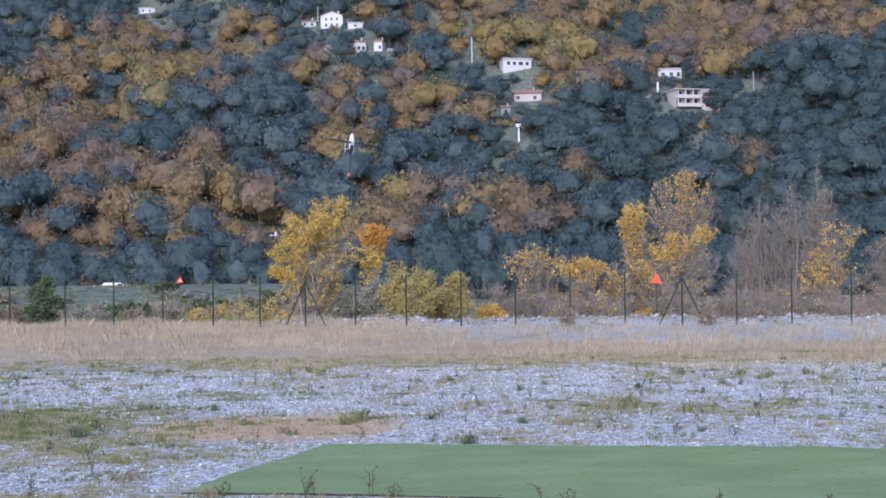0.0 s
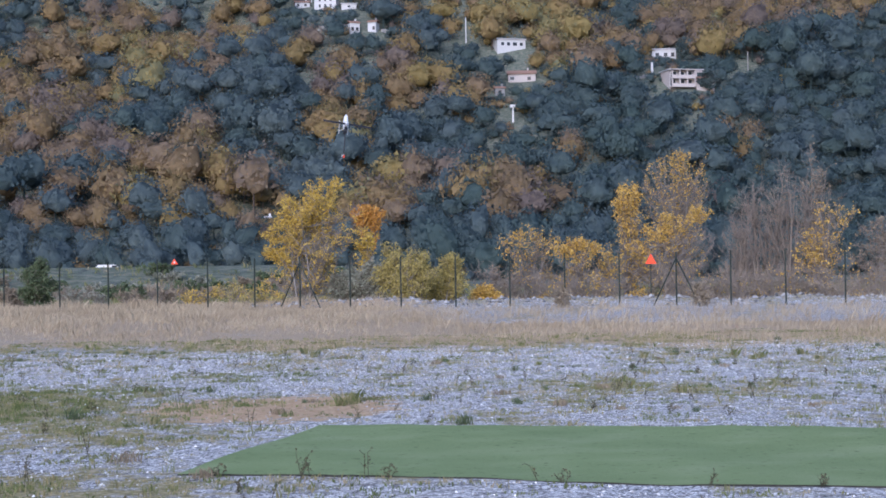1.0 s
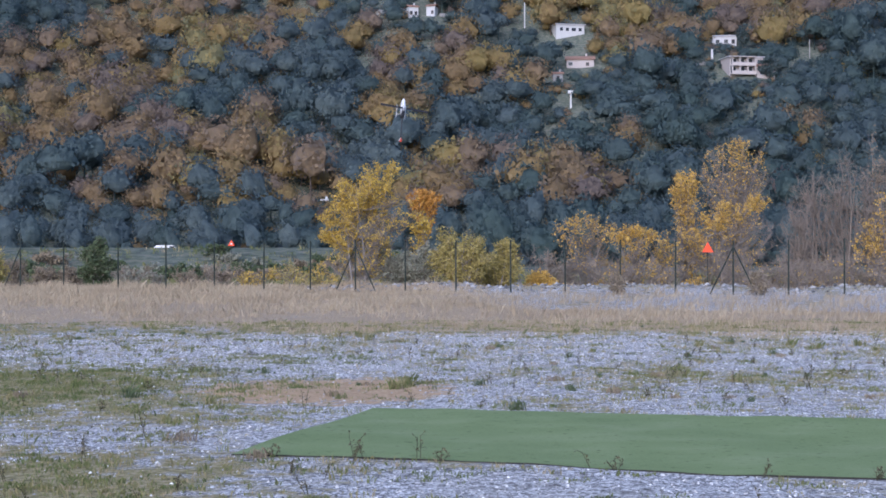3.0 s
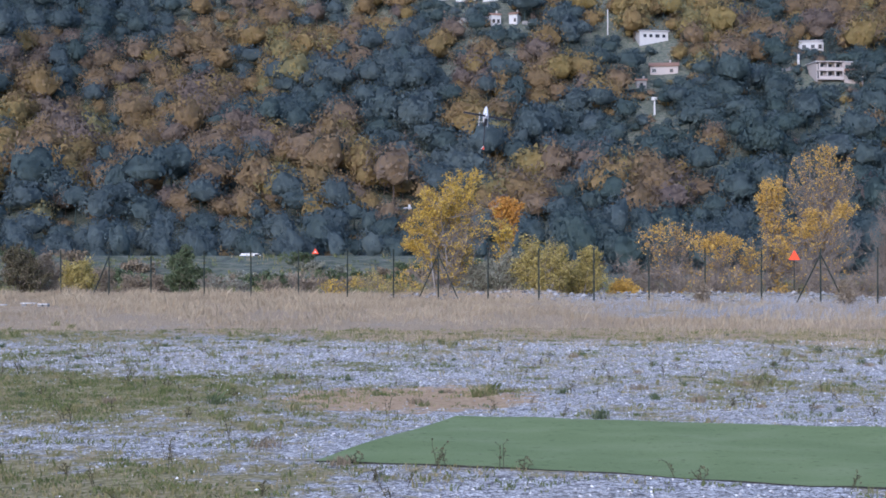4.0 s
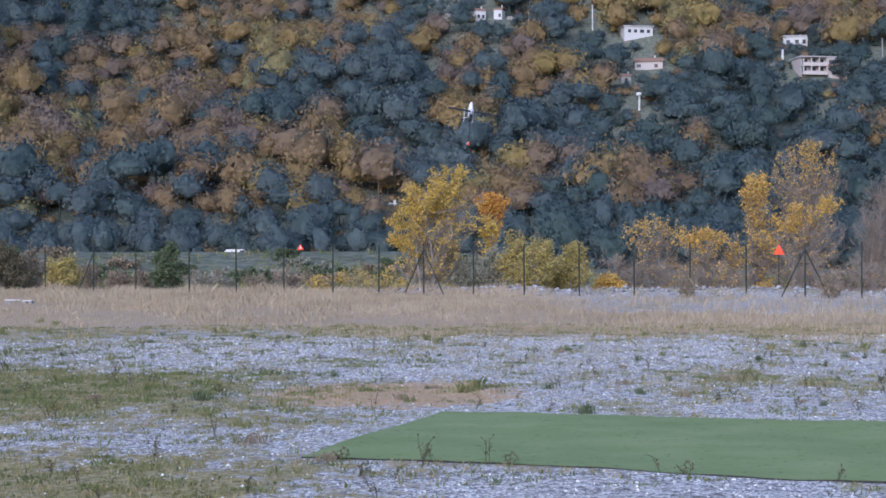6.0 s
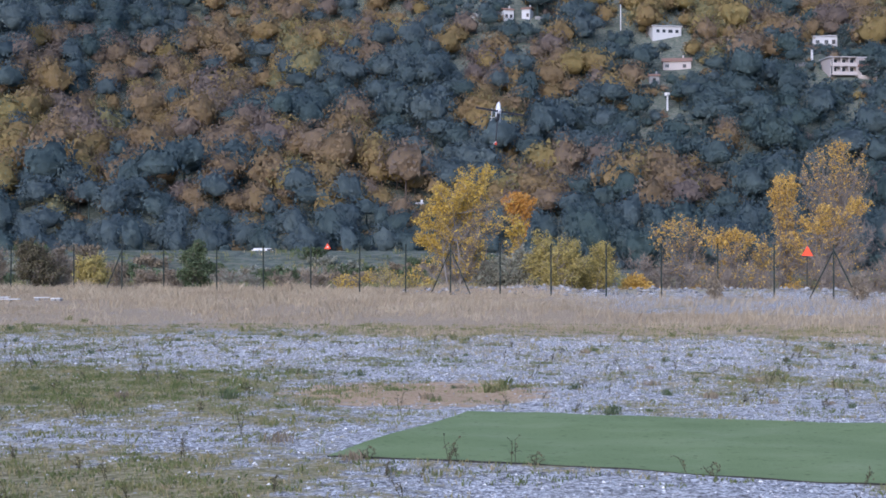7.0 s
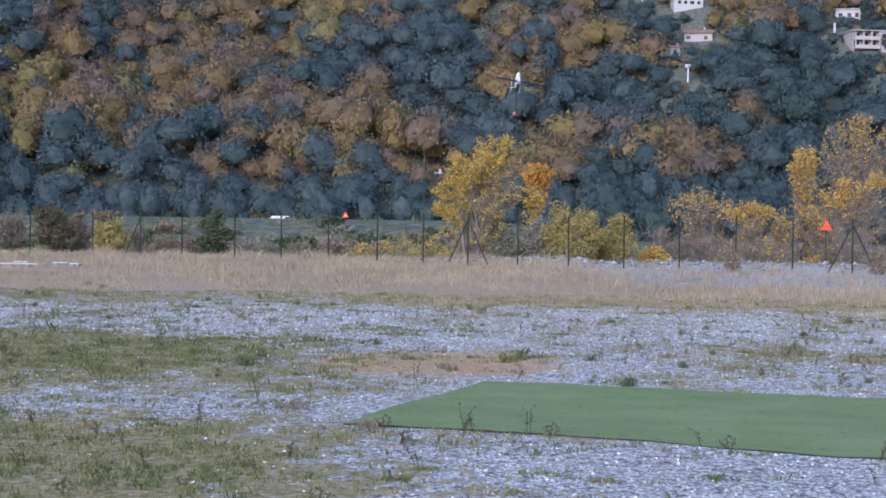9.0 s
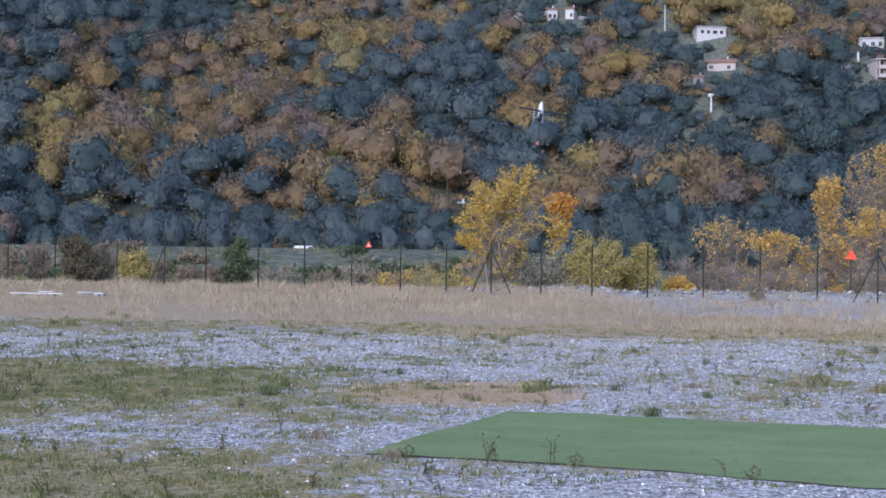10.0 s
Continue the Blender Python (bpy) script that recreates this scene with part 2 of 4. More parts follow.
def heights(x, y):
    """Flat airfield, a low stony bank by the fence, a dike, then the wooded slope of the valley."""
    x, y = np.asarray(x, float), np.asarray(y, float)
    d = np.hypot(x, y)
    front = smooth(0, 60, y)
    r = y + 0.40 * x - 60.5
    lump = np.sin(x * 0.9 + 1.3) * np.sin(y * 0.7) + 0.6 * np.sin(x * 2.3 + y * 1.7)
    z = 0.012 * lump * smooth(4, 10, d) * (1 - smooth(20, 40, d))
    z = z + front * 0.28 * np.exp(-((r - 2.6) / 1.6) ** 2) * smooth(-4, 3, x) * (1 + 0.35 * lump)
    z = z - front * 0.6 * smooth(5, 14, r)
    z = z + front * 2.9 * (1 - smooth(2, 22, x)) * smooth(128, 150, y) * (1 - 0.75 * smooth(166, 182, y))
    h = np.clip(y - 322 - 0.05 * x + 10 * np.sin(x * 0.021 + 0.6), 0, 620) * front
    z = z + 0.37 * h + 0.00027 * h ** 2
    z = z + smooth(0, 120, h) * (7 * np.sin(x * 0.018 + y * 0.011) + 4 * np.sin(x * 0.043 - y * 0.027 + 2) + 2 * np.sin(x * 0.09 + y * 0.06))
    return z


def height(x, y):
    return float(heights(x, y))


def on_slope(m, e):
    """Where the line of sight with bearing m and elevation e, both in 1/2500, meets the slope."""
    d = np.arange(150.0, 1300.0, 0.5)
    z = heights(m / 2500 * d, d)
    k = int(np.argmax(z > EYE + e / 2500 * d))
    return m / 2500 * d[k], d[k], z[k]


# ---- ground: one sheet, ring by ring round the field ----
def fields(x, y):
    """Cover of moss, straw and rusty dead grass, and 1 - woodland floor, each 0 to 1."""
    x, y = np.asarray(x, float), np.asarray(y, float)

    def blob(cx, cy, rx, ry, turn=0.0):
        c, s = math.cos(turn), math.sin(turn)
        u, v = (x - cx) * c + (y - cy) * s, -(x - cx) * s + (y - cy) * c
        return np.clip(1.25 - np.sqrt((u / rx) ** 2 + (v / ry) ** 2), 0, 1)

    def wave(f, k):
        return (np.sin(x * f + k) * np.sin(y * f * 0.55 + 2 * k) + 0.7 * np.sin(x * f * 2.1 - y * f * 0.9 + 3 * k) + 0.5 * np.sin(x * f * 4.3 + y * f * 2.2 + k)) / 2.2
    patch = 0.5 + 0.5 * wave(0.9, 1.0) + 0.25 * wave(3.1, 0.4)
    moss = 0.20 + 0.40 * np.clip(patch - 0.35, 0, 1)
    moss = np.maximum(moss, blob(-5.7, 17.0, 5.9, 5.2) * (0.84 + 0.28 * wave(1.7, 2) + 0.28 * wave(4.3, 5)))
    moss = np.maximum(moss, blob(-3.2, 9.2, 4.0, 3.6) * (0.84 + 0.20 * wave(2.3, 1) + 0.22 * wave(5.1, 3)))
    moss = np.maximum(moss, blob(-1.2, 14.0, 1.7, 1.7) * (0.46 + 0.2 * wave(2.9, 4)))
    moss = np.maximum(moss, blob(4.6, 18.5, 4.5, 2.4, -0.3) * (0.44 + 0.28 * wave(2.6, 3)))
    moss = np.maximum(moss, smooth(23, 30, y) * (0.36 + 0.30 * wave(0.8, 5) + 0.2 * wave(2.7, 2)))
    moss = moss * (1 - 0.75 * np.clip(blob(1.6, 9.3, 2.4, 1.0, -0.31), 0, 1))
    straw = (0.72 * smooth(24.5, 32, y + 0.10 * x + 0.30 * np.minimum(x, 0) + 2.0 * wave(0.6, 2)) + 0.30 * smooth(34, 50, y + 0.9 * x)) * (0.86 + 0.22 * wave(1.2, 3))
    track = smooth(40.5, 43, y + 0.30 * x) * smooth(0, 7, x)
    straw = straw * (1 + 0.25 * smooth(0, 5, x)) * (1 - 0.70 * track)
    bank = np.exp(-((y + 0.40 * x - 63.0) / 2.2) ** 2) * smooth(-3, 3, x)
    straw = straw * (1 - 0.25 * bank)
    moss = np.maximum(moss * (1 - 0.3 * track), bank * (0.42 + 0.15 * wave(2.0, 1)))
    rust = blob(-0.25, 16.7, 1.75, 1.8) * (0.95 + 0.15 * wave(2.2, 6))
    far = smooth(90, 130, np.hypot(x, y))
    return np.clip(moss, 0, 1), np.clip(straw * (1 - far), 0, 1), rust, 1 - far * 0.9


def ground_sheet():
    ang = np.concatenate([np.linspace(-180, -26, 40, endpoint=False), np.linspace(-26, 26, 240, endpoint=False), np.linspace(26, 180, 40, endpoint=False)])
    rad = np.concatenate([np.linspace(0.4, 7, 10, endpoint=False), np.geomspace(7, 75, 210, endpoint=False), np.geomspace(75, 1500, 105, endpoint=False), np.geomspace(1500, 4200, 8)])
    A, R = np.meshgrid(np.radians(ang), rad, indexing="ij")
    x, y = R * np.sin(A), R * np.cos(A)
    v = np.stack([x, y, heights(x, y)], axis=-1).reshape(-1, 3)
    na, nr = A.shape
    i, j = np.meshgrid(np.arange(na), np.arange(nr - 1), indexing="ij")
    k = (i + 1) % na
    f = np.stack([i * nr + j, i * nr + j + 1, k * nr + j + 1, k * nr + j], axis=-1).reshape(-1, 4)
    f = f[:, ::-1]
    hub = np.arange(na) * nr
    tip = np.full(na, na * nr)
    half = (np.arange(na // 2) * 2)
    f = np.vstack([f, np.stack([hub[half], tip[half], hub[(half + 2) % na], hub[half + 1]], axis=-1)])
    ob = obj("ground", np.vstack([v, [[0, 0, 0]]]), f, M_GROUND, smooth=True)
    me = ob.data
    a = me.attributes.new("cover", "FLOAT_COLOR", "POINT")
    moss, straw, rust, open_ = fields(np.append(v[:, 0], 0), np.append(v[:, 1], 0))
    a.data.foreach_set("color", np.stack([moss, straw, rust, open_], axis=-1).astype(np.float32).ravel())
    return tagged(ob, "grey gravel airfield with moss, dry grass and woodland floor", "ground", kind="structure")


ground_sheet()


# ---- green felt runway ----
def runway():
    """A felt strip laid on the gravel, its short end askew, its edges a little wavy."""
    rng = np.random.default_rng(5)
    n, w = 220, 14
    s, t = np.meshgrid(np.linspace(0, 24, n), np.linspace(0, 1, w), indexing="ij")
    wob = 0.02 * np.sin(s * 3.1) + 0.015 * np.sin(s * 7.7 + 1) + rng.normal(0, 0.006, s.shape)
    edge = np.where((t == 0) | (t == 1), wob, 0)
    near, far = np.array([-0.90, 11.34]), np.array([0.30, 14.70])
    dn, df = np.array([0.9503, -0.3114]), np.array([0.9603, -0.2790])
    x = (near[0] + dn[0] * s) * (1 - t) + (far[0] + df[0] * s) * t
    y = (near[1] + dn[1] * s) * (1 - t) + (far[1] + df[1] * s) * t + edge
    z = heights(x, y) + 0.012 + 0.003 * np.sin(s * 1.7 + t * 5) + 0.003 * np.sin(s * 6 + t * 9)
    top = np.stack([x, y, z], axis=-1).reshape(-1, 3)
    i, j = np.meshgrid(np.arange(n - 1), np.arange(w - 1), indexing="ij")
    f = np.stack([i * w + j, (i + 1) * w + j, (i + 1) * w + j + 1, i * w + j + 1], axis=-1).reshape(-1, 4)
    ring = [k * w for k in range(n)] + [(n - 1) * w + k for k in range(1, w)] + [k * w + w - 1 for k in range(n - 2, -1, -1)] + [k for k in range(w - 2, 0, -1)]
    low = top[ring] - [0, 0, 0.022]
    m = len(ring)
    side = np.array([[ring[k], len(top) + k, len(top) + (k + 1) % m, ring[(k + 1) % m]] for k in range(m)])
    ob = obj("runway_carpet", np.vstack([top, low]), np.vstack([f, side]), M_CARPET)
    # near-black sides: the shadow line along the felt's edge, painted on
    ob.data.materials.append(M_EDGE_SHADE)
    ob.data.polygons.foreach_set("material_index", [0] * len(f) + [1] * len(side))
    return tagged(ob, "faded green felt runway strip laid on the gravel", "runway")


runway()


# ---- fence ----
def fence():
    e = empty("fence", "thin dark green steel fence posts in dry grass, with braces", "fence", 0, 60.5)
    rng = np.random.default_rng(8)
    bearings = [-0.337, -0.303, -0.2585, -0.2245, -0.195, -0.1575, -0.1245, -0.091, -0.0565, -0.024, 0.0078, 0.043, 0.079, 0.118, 0.157, 0.197, 0.237, 0.279, 0.3195, 0.361, 0.406]
    spots = [(a * 60.5 / (1 + 0.40 * a), 60.5 / (1 + 0.40 * a)) for a in bearings]
    braced = {3: (-1,), 10: (-1, 1), 17: (-1, 1)}
    along = Vector((1, -0.40, 0)).normalized()
    for k, (x, y) in enumerate(spots):
        z, h = height(x, y), 2.12 + rng.uniform(-0.05, 0.05)
        p = Vector((x, y - 60.5, z))
        bm = rod(bmesh.new(), p - Vector((0, 0, 0.25)), p + Vector((rng.uniform(-0.02, 0.02), 0, h)), 0.034, 0.032)
        rod(bm, p + Vector((0, 0, h)), p + Vector((0, 0, h + 0.03)), 0.040, 0.02)
        post = part("post", bm, M_POST, e)
        for side in braced.get(k, ()):
            foot = p + along * side * 0.95
            part("brace", rod(bmesh.new(), foot - Vector((0, 0, 0.1)), p + Vector((0, 0, h - 0.22)), 0.028), M_POST, post)
    return e


fence()


# ---- trees and bushes behind the fence ----
def tree(name, label, x, y, lobes, leaf, rng, trunk=0.10, stems=1, limbs=26, twigs=9, leaf_size=0.11, per_twig=10, bark=None, category="tree", fine=0.007, z=None):
    """lobes: rows of (dx, dz, radius across, radius up, share of leaves) round the foot; limbs reach into each of them."""
    bark = bark or M_BARK
    e = empty(name, label, category, x, y, z)
    lob = np.array(lobes, float)
    lob[:, 2] *= 1.15
    vol = lob[:, 2] ** 2 * lob[:, 3]
    segs, tips = [], []
    top = float((lob[:, 1] + 0.5 * lob[:, 3]).max())
    feet = []
    for s in range(stems):
        base = np.array([rng.normal(0, 0.35) if stems > 1 else 0, rng.normal(0, 0.35) if stems > 1 else 0, -0.2])
        goal = lob[s % len(lob)]
        head = np.array([goal[0] * 0.7 + rng.normal(0, 0.15), rng.normal(0, 0.3), goal[1] + 0.5 * goal[3]])
        pts = [base + (head - base) * t + np.array([math.sin(t * 3 + s), math.cos(t * 2.3 + s), 0]) * 0.10 * t * (1 - t) * 4 * top / 5 for t in np.linspace(0, 1, 9)]
        feet.append(pts)
        for k in range(8):
            segs.append([*pts[k], *pts[k + 1], trunk * (1 - k / 8.6), trunk * (1 - (k + 1) / 8.6)])
    count = np.maximum(3, (limbs * vol ** 0.5 / (vol ** 0.5).sum()).astype(int))
    thin = []
    for (dx, dz, rx, rz, share), n in zip(lob, count):
        for _ in range(n):
            d = rng.normal(size=3)
            d /= np.linalg.norm(d)
            end = np.array([dx, 0, dz]) + d * np.array([rx, rx, rz]) * rng.uniform(0.45, 0.95)
            pts = feet[rng.integers(len(feet))]
            ok = [p for p in pts[1:-1] if p[2] < end[2] - 0.15 * abs(end[0] - p[0])] or [pts[1]]
            start = ok[rng.integers(max(0, len(ok) - 4), len(ok))]
            mid = (start + end) / 2 + np.array([0, 0, -0.10 * np.linalg.norm(end - start)]) + rng.normal(0, 0.08, 3)
            r = trunk * 0.30
            path = [start, start * 0.45 + mid * 0.55, mid * 0.5 + (start + end) * 0.25, mid * 0.45 + end * 0.55, end]
            for k in range(4):
                segs.append([*path[k], *path[k + 1], r * (1 - k / 4.6), r * (1 - (k + 1) / 4.6)])
            for _ in range(twigs):
                q = path[rng.integers(1, 4)]
                q = q + (end - q) * rng.uniform(0, 1)
                w = rng.normal(size=3) * np.array([1, 1, 0.8]) + np.array([0, 0, 0.9])
                tip = q + w / np.linalg.norm(w) * rng.uniform(0.25, 0.6) * (rx * rx * rz) ** (1 / 3) * 0.75
                thin.append([*q, *tip, fine * 1.6, fine * 0.7])
                if rng.uniform() < share:
                    for _ in range(per_twig):
                        tips.append(q + (tip - q) * rng.uniform(0.25, 1.08) + rng.normal(0, 0.07, 3))
    v, f = tubes(segs, 4)
    stem = obj("trunk", v, f, bark, e, smooth=True)
    if stems > 1:
        tagged(stem, kind="stuff")
    v, f = tubes(thin, 3)
    tagged(obj("branchwork", v, f, M_TWIG, e), kind="stuff")
    if tips:
        v, f = leaves(tips, leaf_size, rng)
        tone = np.repeat(np.clip(rng.normal(0.5, 0.28, len(tips)), 0, 1), 4)
        tagged(obj("crown", v, f, leaf, e, tone=tone), kind="stuff")
    return e


def near_trees():
    g = np.random.default_rng(21)

    def put(name, label, m, y, lobes, leaf, **k):
        if name in ("bare_tree", "birch_tree"):
            lobes = [(a, b + 0.6 * min(1, b / 2.5), c, d, s) for a, b, c, d, s in lobes]
        return tree(name, label, m / 2500 * y, y, lobes, leaf, g, **k)
    # the yellow poplar by the braced post
    put("poplar_tree", "small yellow-leaved poplar with grey twigs behind the fence", 38, 66,
        [(0.55, 5.2, 1.1, 1.1, 0.95), (-0.5, 4.5, 1.2, 0.9, 0.9), (1.7, 3.9, 0.95, 1.1, 0.10), (-1.5, 3.5, 0.8, 0.7, 0.85), (-2.0, 2.5, 0.6, 0.5, 0.85), (0.2, 2.6, 1.8, 1.3, 0.30), (-0.4, 1.2, 1.9, 0.9, 0.14)],
        M_GOLD, trunk=0.07, stems=4, limbs=150, twigs=17, per_twig=13, leaf_size=0.066)
    put("poplar_sapling", "slender yellow sapling beside the orange tree", 134, 74,
        [(0.1, 3.9, 0.6, 0.9, 0.8), (-0.2, 2.4, 0.7, 1.1, 0.3)], M_GOLD, trunk=0.05, limbs=24, twigs=8, per_twig=8)
    # willows
    for m, y, h, w, leaf, lab in ((186, 64, 2.75, 0.95, M_OLIVE, "yellow-green willow bush behind the fence"),
                                  (224, 63, 2.4, 0.95, M_OLIVE, "yellow-green willow bush behind the fence"),
                                  (284, 64, 2.35, 0.80, M_OLIVE, "slim yellow-green willow bush behind the fence"),
                                  (252, 66, 1.7, 1.0, M_OLIVE, "low yellow-green willow bush"),
                                  (146, 65, 2.1, 1.0, M_SILVER, "silvery willow bush with fading leaves"),
                                  (96, 66, 1.7, 1.0, M_SILVER, "low silvery willow bush with fading leaves"),
                                  (346, 66, 1.0, 0.75, M_AMBER, "low amber bush on the stony bank")):
        put("willow_bush", lab, m, y, [(0.05, h * 0.78, w * 0.7, h * 0.30, 1), (-w * 0.4, h * 0.45, w * 0.75, h * 0.32, 0.9), (w * 0.4, h * 0.40, w * 0.8, h * 0.32, 0.9)],
            leaf, trunk=0.03, stems=5, limbs=70, twigs=13, per_twig=9, leaf_size=0.062, category="bush", fine=0.005)
    def seen(name, label, y, lobes, leaf, **k):
        """lobes: rows of (bearing, elevation, half width, half height, share of leaves), in 1/2500."""
        m = sum(l[0] for l in lobes) / len(lobes)
        foot = height(m / 2500 * y, y)
        q = y / 2500
        return tree(name, label, m * q, y, [((a - m) * q, e * q + EYE - foot, w * q, h * q, share) for a, e, w, h, share in lobes], leaf, g, **k)
    seen("maple_tree", "small rounded orange-leaved tree behind the poplar", 84,
         [(137, 106, 20, 10, 1), (156, 99, 15, 10, 0.9), (122, 99, 13, 9, 0.9), (140, 60, 14, 34, 0.04)], M_ORANGE, limbs=64, twigs=12, per_twig=11, leaf_size=0.10)
    # thin-leaved group between the poplars
    seen("hornbeam_tree", "thin brownish bush with amber leaves on its top", 70,
         [(436, 64, 40, 13, 0.6), (396, 46, 28, 15, 0.45), (468, 48, 28, 16, 0.4), (428, 12, 54, 28, 0.06), (428, -22, 54, 22, 0.08)], M_AMBER, trunk=0.04, stems=6, limbs=90, twigs=15, per_twig=4, leaf_size=0.072, fine=0.006)
    seen("hornbeam_tree", "thin brownish bush with bright amber leaves on its top", 69,
         [(496, 38, 26, 9, 0.95), (518, 44, 26, 9, 0.95), (542, 40, 24, 9, 0.95), (515, 14, 46, 22, 0.08), (515, -18, 46, 20, 0.10)], M_AMBER, trunk=0.04, stems=6, limbs=80, twigs=13, per_twig=6, leaf_size=0.072, fine=0.006)
    seen("hornbeam_tree", "low twiggy amber bush beside the tall poplars", 71,
         [(575, 22, 22, 20, 0.4), (565, -12, 34, 22, 0.35)], M_AMBER, trunk=0.03, stems=5, limbs=44, twigs=12, per_twig=5, leaf_size=0.072, fine=0.006)
    # tall poplars
    seen("tall_poplar", "tall half-bare poplar with dense amber leaves on its crown", 74,
         [(616, 134, 26, 22, 1.0), (600, 108, 18, 24, 0.9), (614, 80, 28, 28, 0.35), (620, 38, 34, 32, 0.22), (622, 0, 36, 24, 0.25)], M_AMBER, trunk=0.07, stems=4, limbs=110, twigs=15, per_twig=7, leaf_size=0.072)
    seen("tall_poplar", "tall half-bare poplar with amber leaves at the top", 76,
         [(716, 194, 38, 17, 0.8), (668, 164, 36, 28, 0.26), (742, 164, 30, 30, 0.18), (660, 122, 36, 32, 0.18), (720, 122, 48, 36, 0.10), (705, 80, 56, 34, 0.06)], M_AMBER, trunk=0.10, stems=5, limbs=150, twigs=15, per_twig=6, leaf_size=0.072)
    seen("tall_poplar", "broad poplar with bright amber leaves above grey twigs", 73,
         [(655, 66, 28, 16, 0.85), (700, 84, 34, 16, 0.85), (744, 94, 24, 18, 0.9), (636, 34, 30, 26, 0.5), (690, 40, 54, 26, 0.10), (745, 44, 44, 32, 0.06), (690, 0, 76, 26, 0.08)], M_AMBER, trunk=0.08, stems=5, limbs=150, twigs=15, per_twig=7, leaf_size=0.072)
    # bare trees
    for m, y, h, w, share in ((850, 78, 7.0, 1.5, 0.0), (905, 77, 7.6, 1.7, 0.05), (955, 78, 8.3, 1.7, 0.28), (820, 76, 5.0, 1.2, 0.0)):
        put("bare_tree", "leafless grey tree with many upright branches", m, y,
            [(0, h * 0.82, w * 0.8, h * 0.18, share), (-w * 0.4, h * 0.6, w * 0.8, h * 0.25, share * 0.5), (w * 0.4, h * 0.55, w * 0.8, h * 0.25, share * 0.5), (0, h * 0.3, w, h * 0.2, 0)],
            M_DRY, trunk=0.085, stems=7, limbs=84, twigs=14, per_twig=5, leaf_size=0.09, bark=M_TWIG, fine=0.0065)
    seen("birch_tree", "small tree with thinning yellow leaves beside the bare trees", 74,
         [(1002, 96, 36, 26, 0.35), (960, 44, 42, 30, 0.4), (935, 14, 30, 22, 0.5), (990, 10, 46, 30, 0.15)], M_AMBER, trunk=0.06, stems=4, limbs=90, twigs=13, per_twig=5, leaf_size=0.09)
    put("birch_tree", "small twiggy tree with few brown leaves", 1075, 76,
        [(0.2, 3.6, 1.2, 0.9, 0.25), (0, 2.0, 1.4, 1.2, 0.2)], M_DRY, trunk=0.07, stems=3, limbs=60, twigs=13, per_twig=6, leaf_size=0.10)
    # left side
    put("juniper_bush", "dense dark green bush behind the fence", -434, 76, [(0.1, 2.3, 0.7, 0.6, 0.8), (-0.3, 1.6, 0.9, 0.9, 1), (0.35, 1.3, 0.9, 0.9, 1), (0, 0.6, 1.0, 0.6, 1)],
        M_BUSH, trunk=0.05, stems=4, limbs=60, twigs=14, per_twig=18, leaf_size=0.075, category="bush")
    put("broom_bush", "upright yellow-green bush in the dry grass", -616, 72, [(0, 1.1, 0.7, 0.75, 1), (0, 0.6, 0.9, 0.5, 1)],
        M_OLIVE, trunk=0.03, stems=6, limbs=44, twigs=12, per_twig=10, leaf_size=0.08, category="bush")
    put("broom_bush", "dark rounded bush with russet edges", -718, 76, [(-0.3, 2.1, 0.8, 0.6, 0.7), (0, 1.5, 1.1, 0.9, 0.9), (0.4, 0.9, 1.3, 0.8, 0.9)],
        M_WEED, trunk=0.04, stems=5, limbs=60, twigs=13, per_twig=14, leaf_size=0.07, category="bush")
    for m, y, h in ((-676, 78, 2.5), (-790, 78, 2.4), (-840, 76, 2.0), (-570, 80, 1.9), (-520, 80, 1.6), (-480, 80, 1.5), (-640, 82, 2.2)):
        put("dry_bush", "russet dry bush behind the fence", m, y, [(0, h * 0.7, 0.7, h * 0.35, 0.9), (0.2, h * 0.35, 0.9, h * 0.35, 0.8)],
            M_DRY, trunk=0.03, stems=6, limbs=44, twigs=14, per_twig=7, leaf_size=0.06, category="bush")
    # scrub on the flood plain
    for k in range(34):
        m = -390 + 470 * ((k * 0.618) % 1) if k < 22 else 330 + 760 * ((k * 0.618) % 1)
        y = float(g.uniform(70, 118)) if k < 22 else float(g.uniform(68, 74))
        h = float(g.uniform(0.8, 1.7))
        leaf = (M_DRY, M_OLIVE, M_DRY, M_SILVER, M_GOLD)[k % 5] if k < 22 else (M_DRY, M_AMBER)[k % 2]
        lab = "low yellowing scrub bush" if leaf in (M_OLIVE, M_GOLD, M_AMBER) else "low grey-brown scrub bush"
        put("scrub_bush", lab, m, y, [(0, h * 0.6, h * 0.6, h * 0.4, 0.6), (h * 0.3, h * 0.3, h * 0.6, h * 0.3, 0.5)],
            leaf, trunk=0.02, stems=5, limbs=24, twigs=12, per_twig=4, leaf_size=0.08, category="bush")
    # leafless thickets under the tall trees
    for k in range(42):
        m = 330 + 790 * ((k * 0.618 + 0.2) % 1)
        h = float(g.uniform(1.4, 2.9))
        put("bare_thicket", "leafless grey-brown thicket behind the fence", m, float(g.uniform(67, 75)), [(-0.4, h * 0.65, 0.9, h * 0.35, 0.10), (0.5, h * 0.45, 1.0, h * 0.4, 0.10)],
            M_DRY if k % 5 else M_AMBER, trunk=0.02, stems=6, limbs=26, twigs=13, per_twig=4, leaf_size=0.08, bark=M_TWIG, category="bush", fine=0.006)
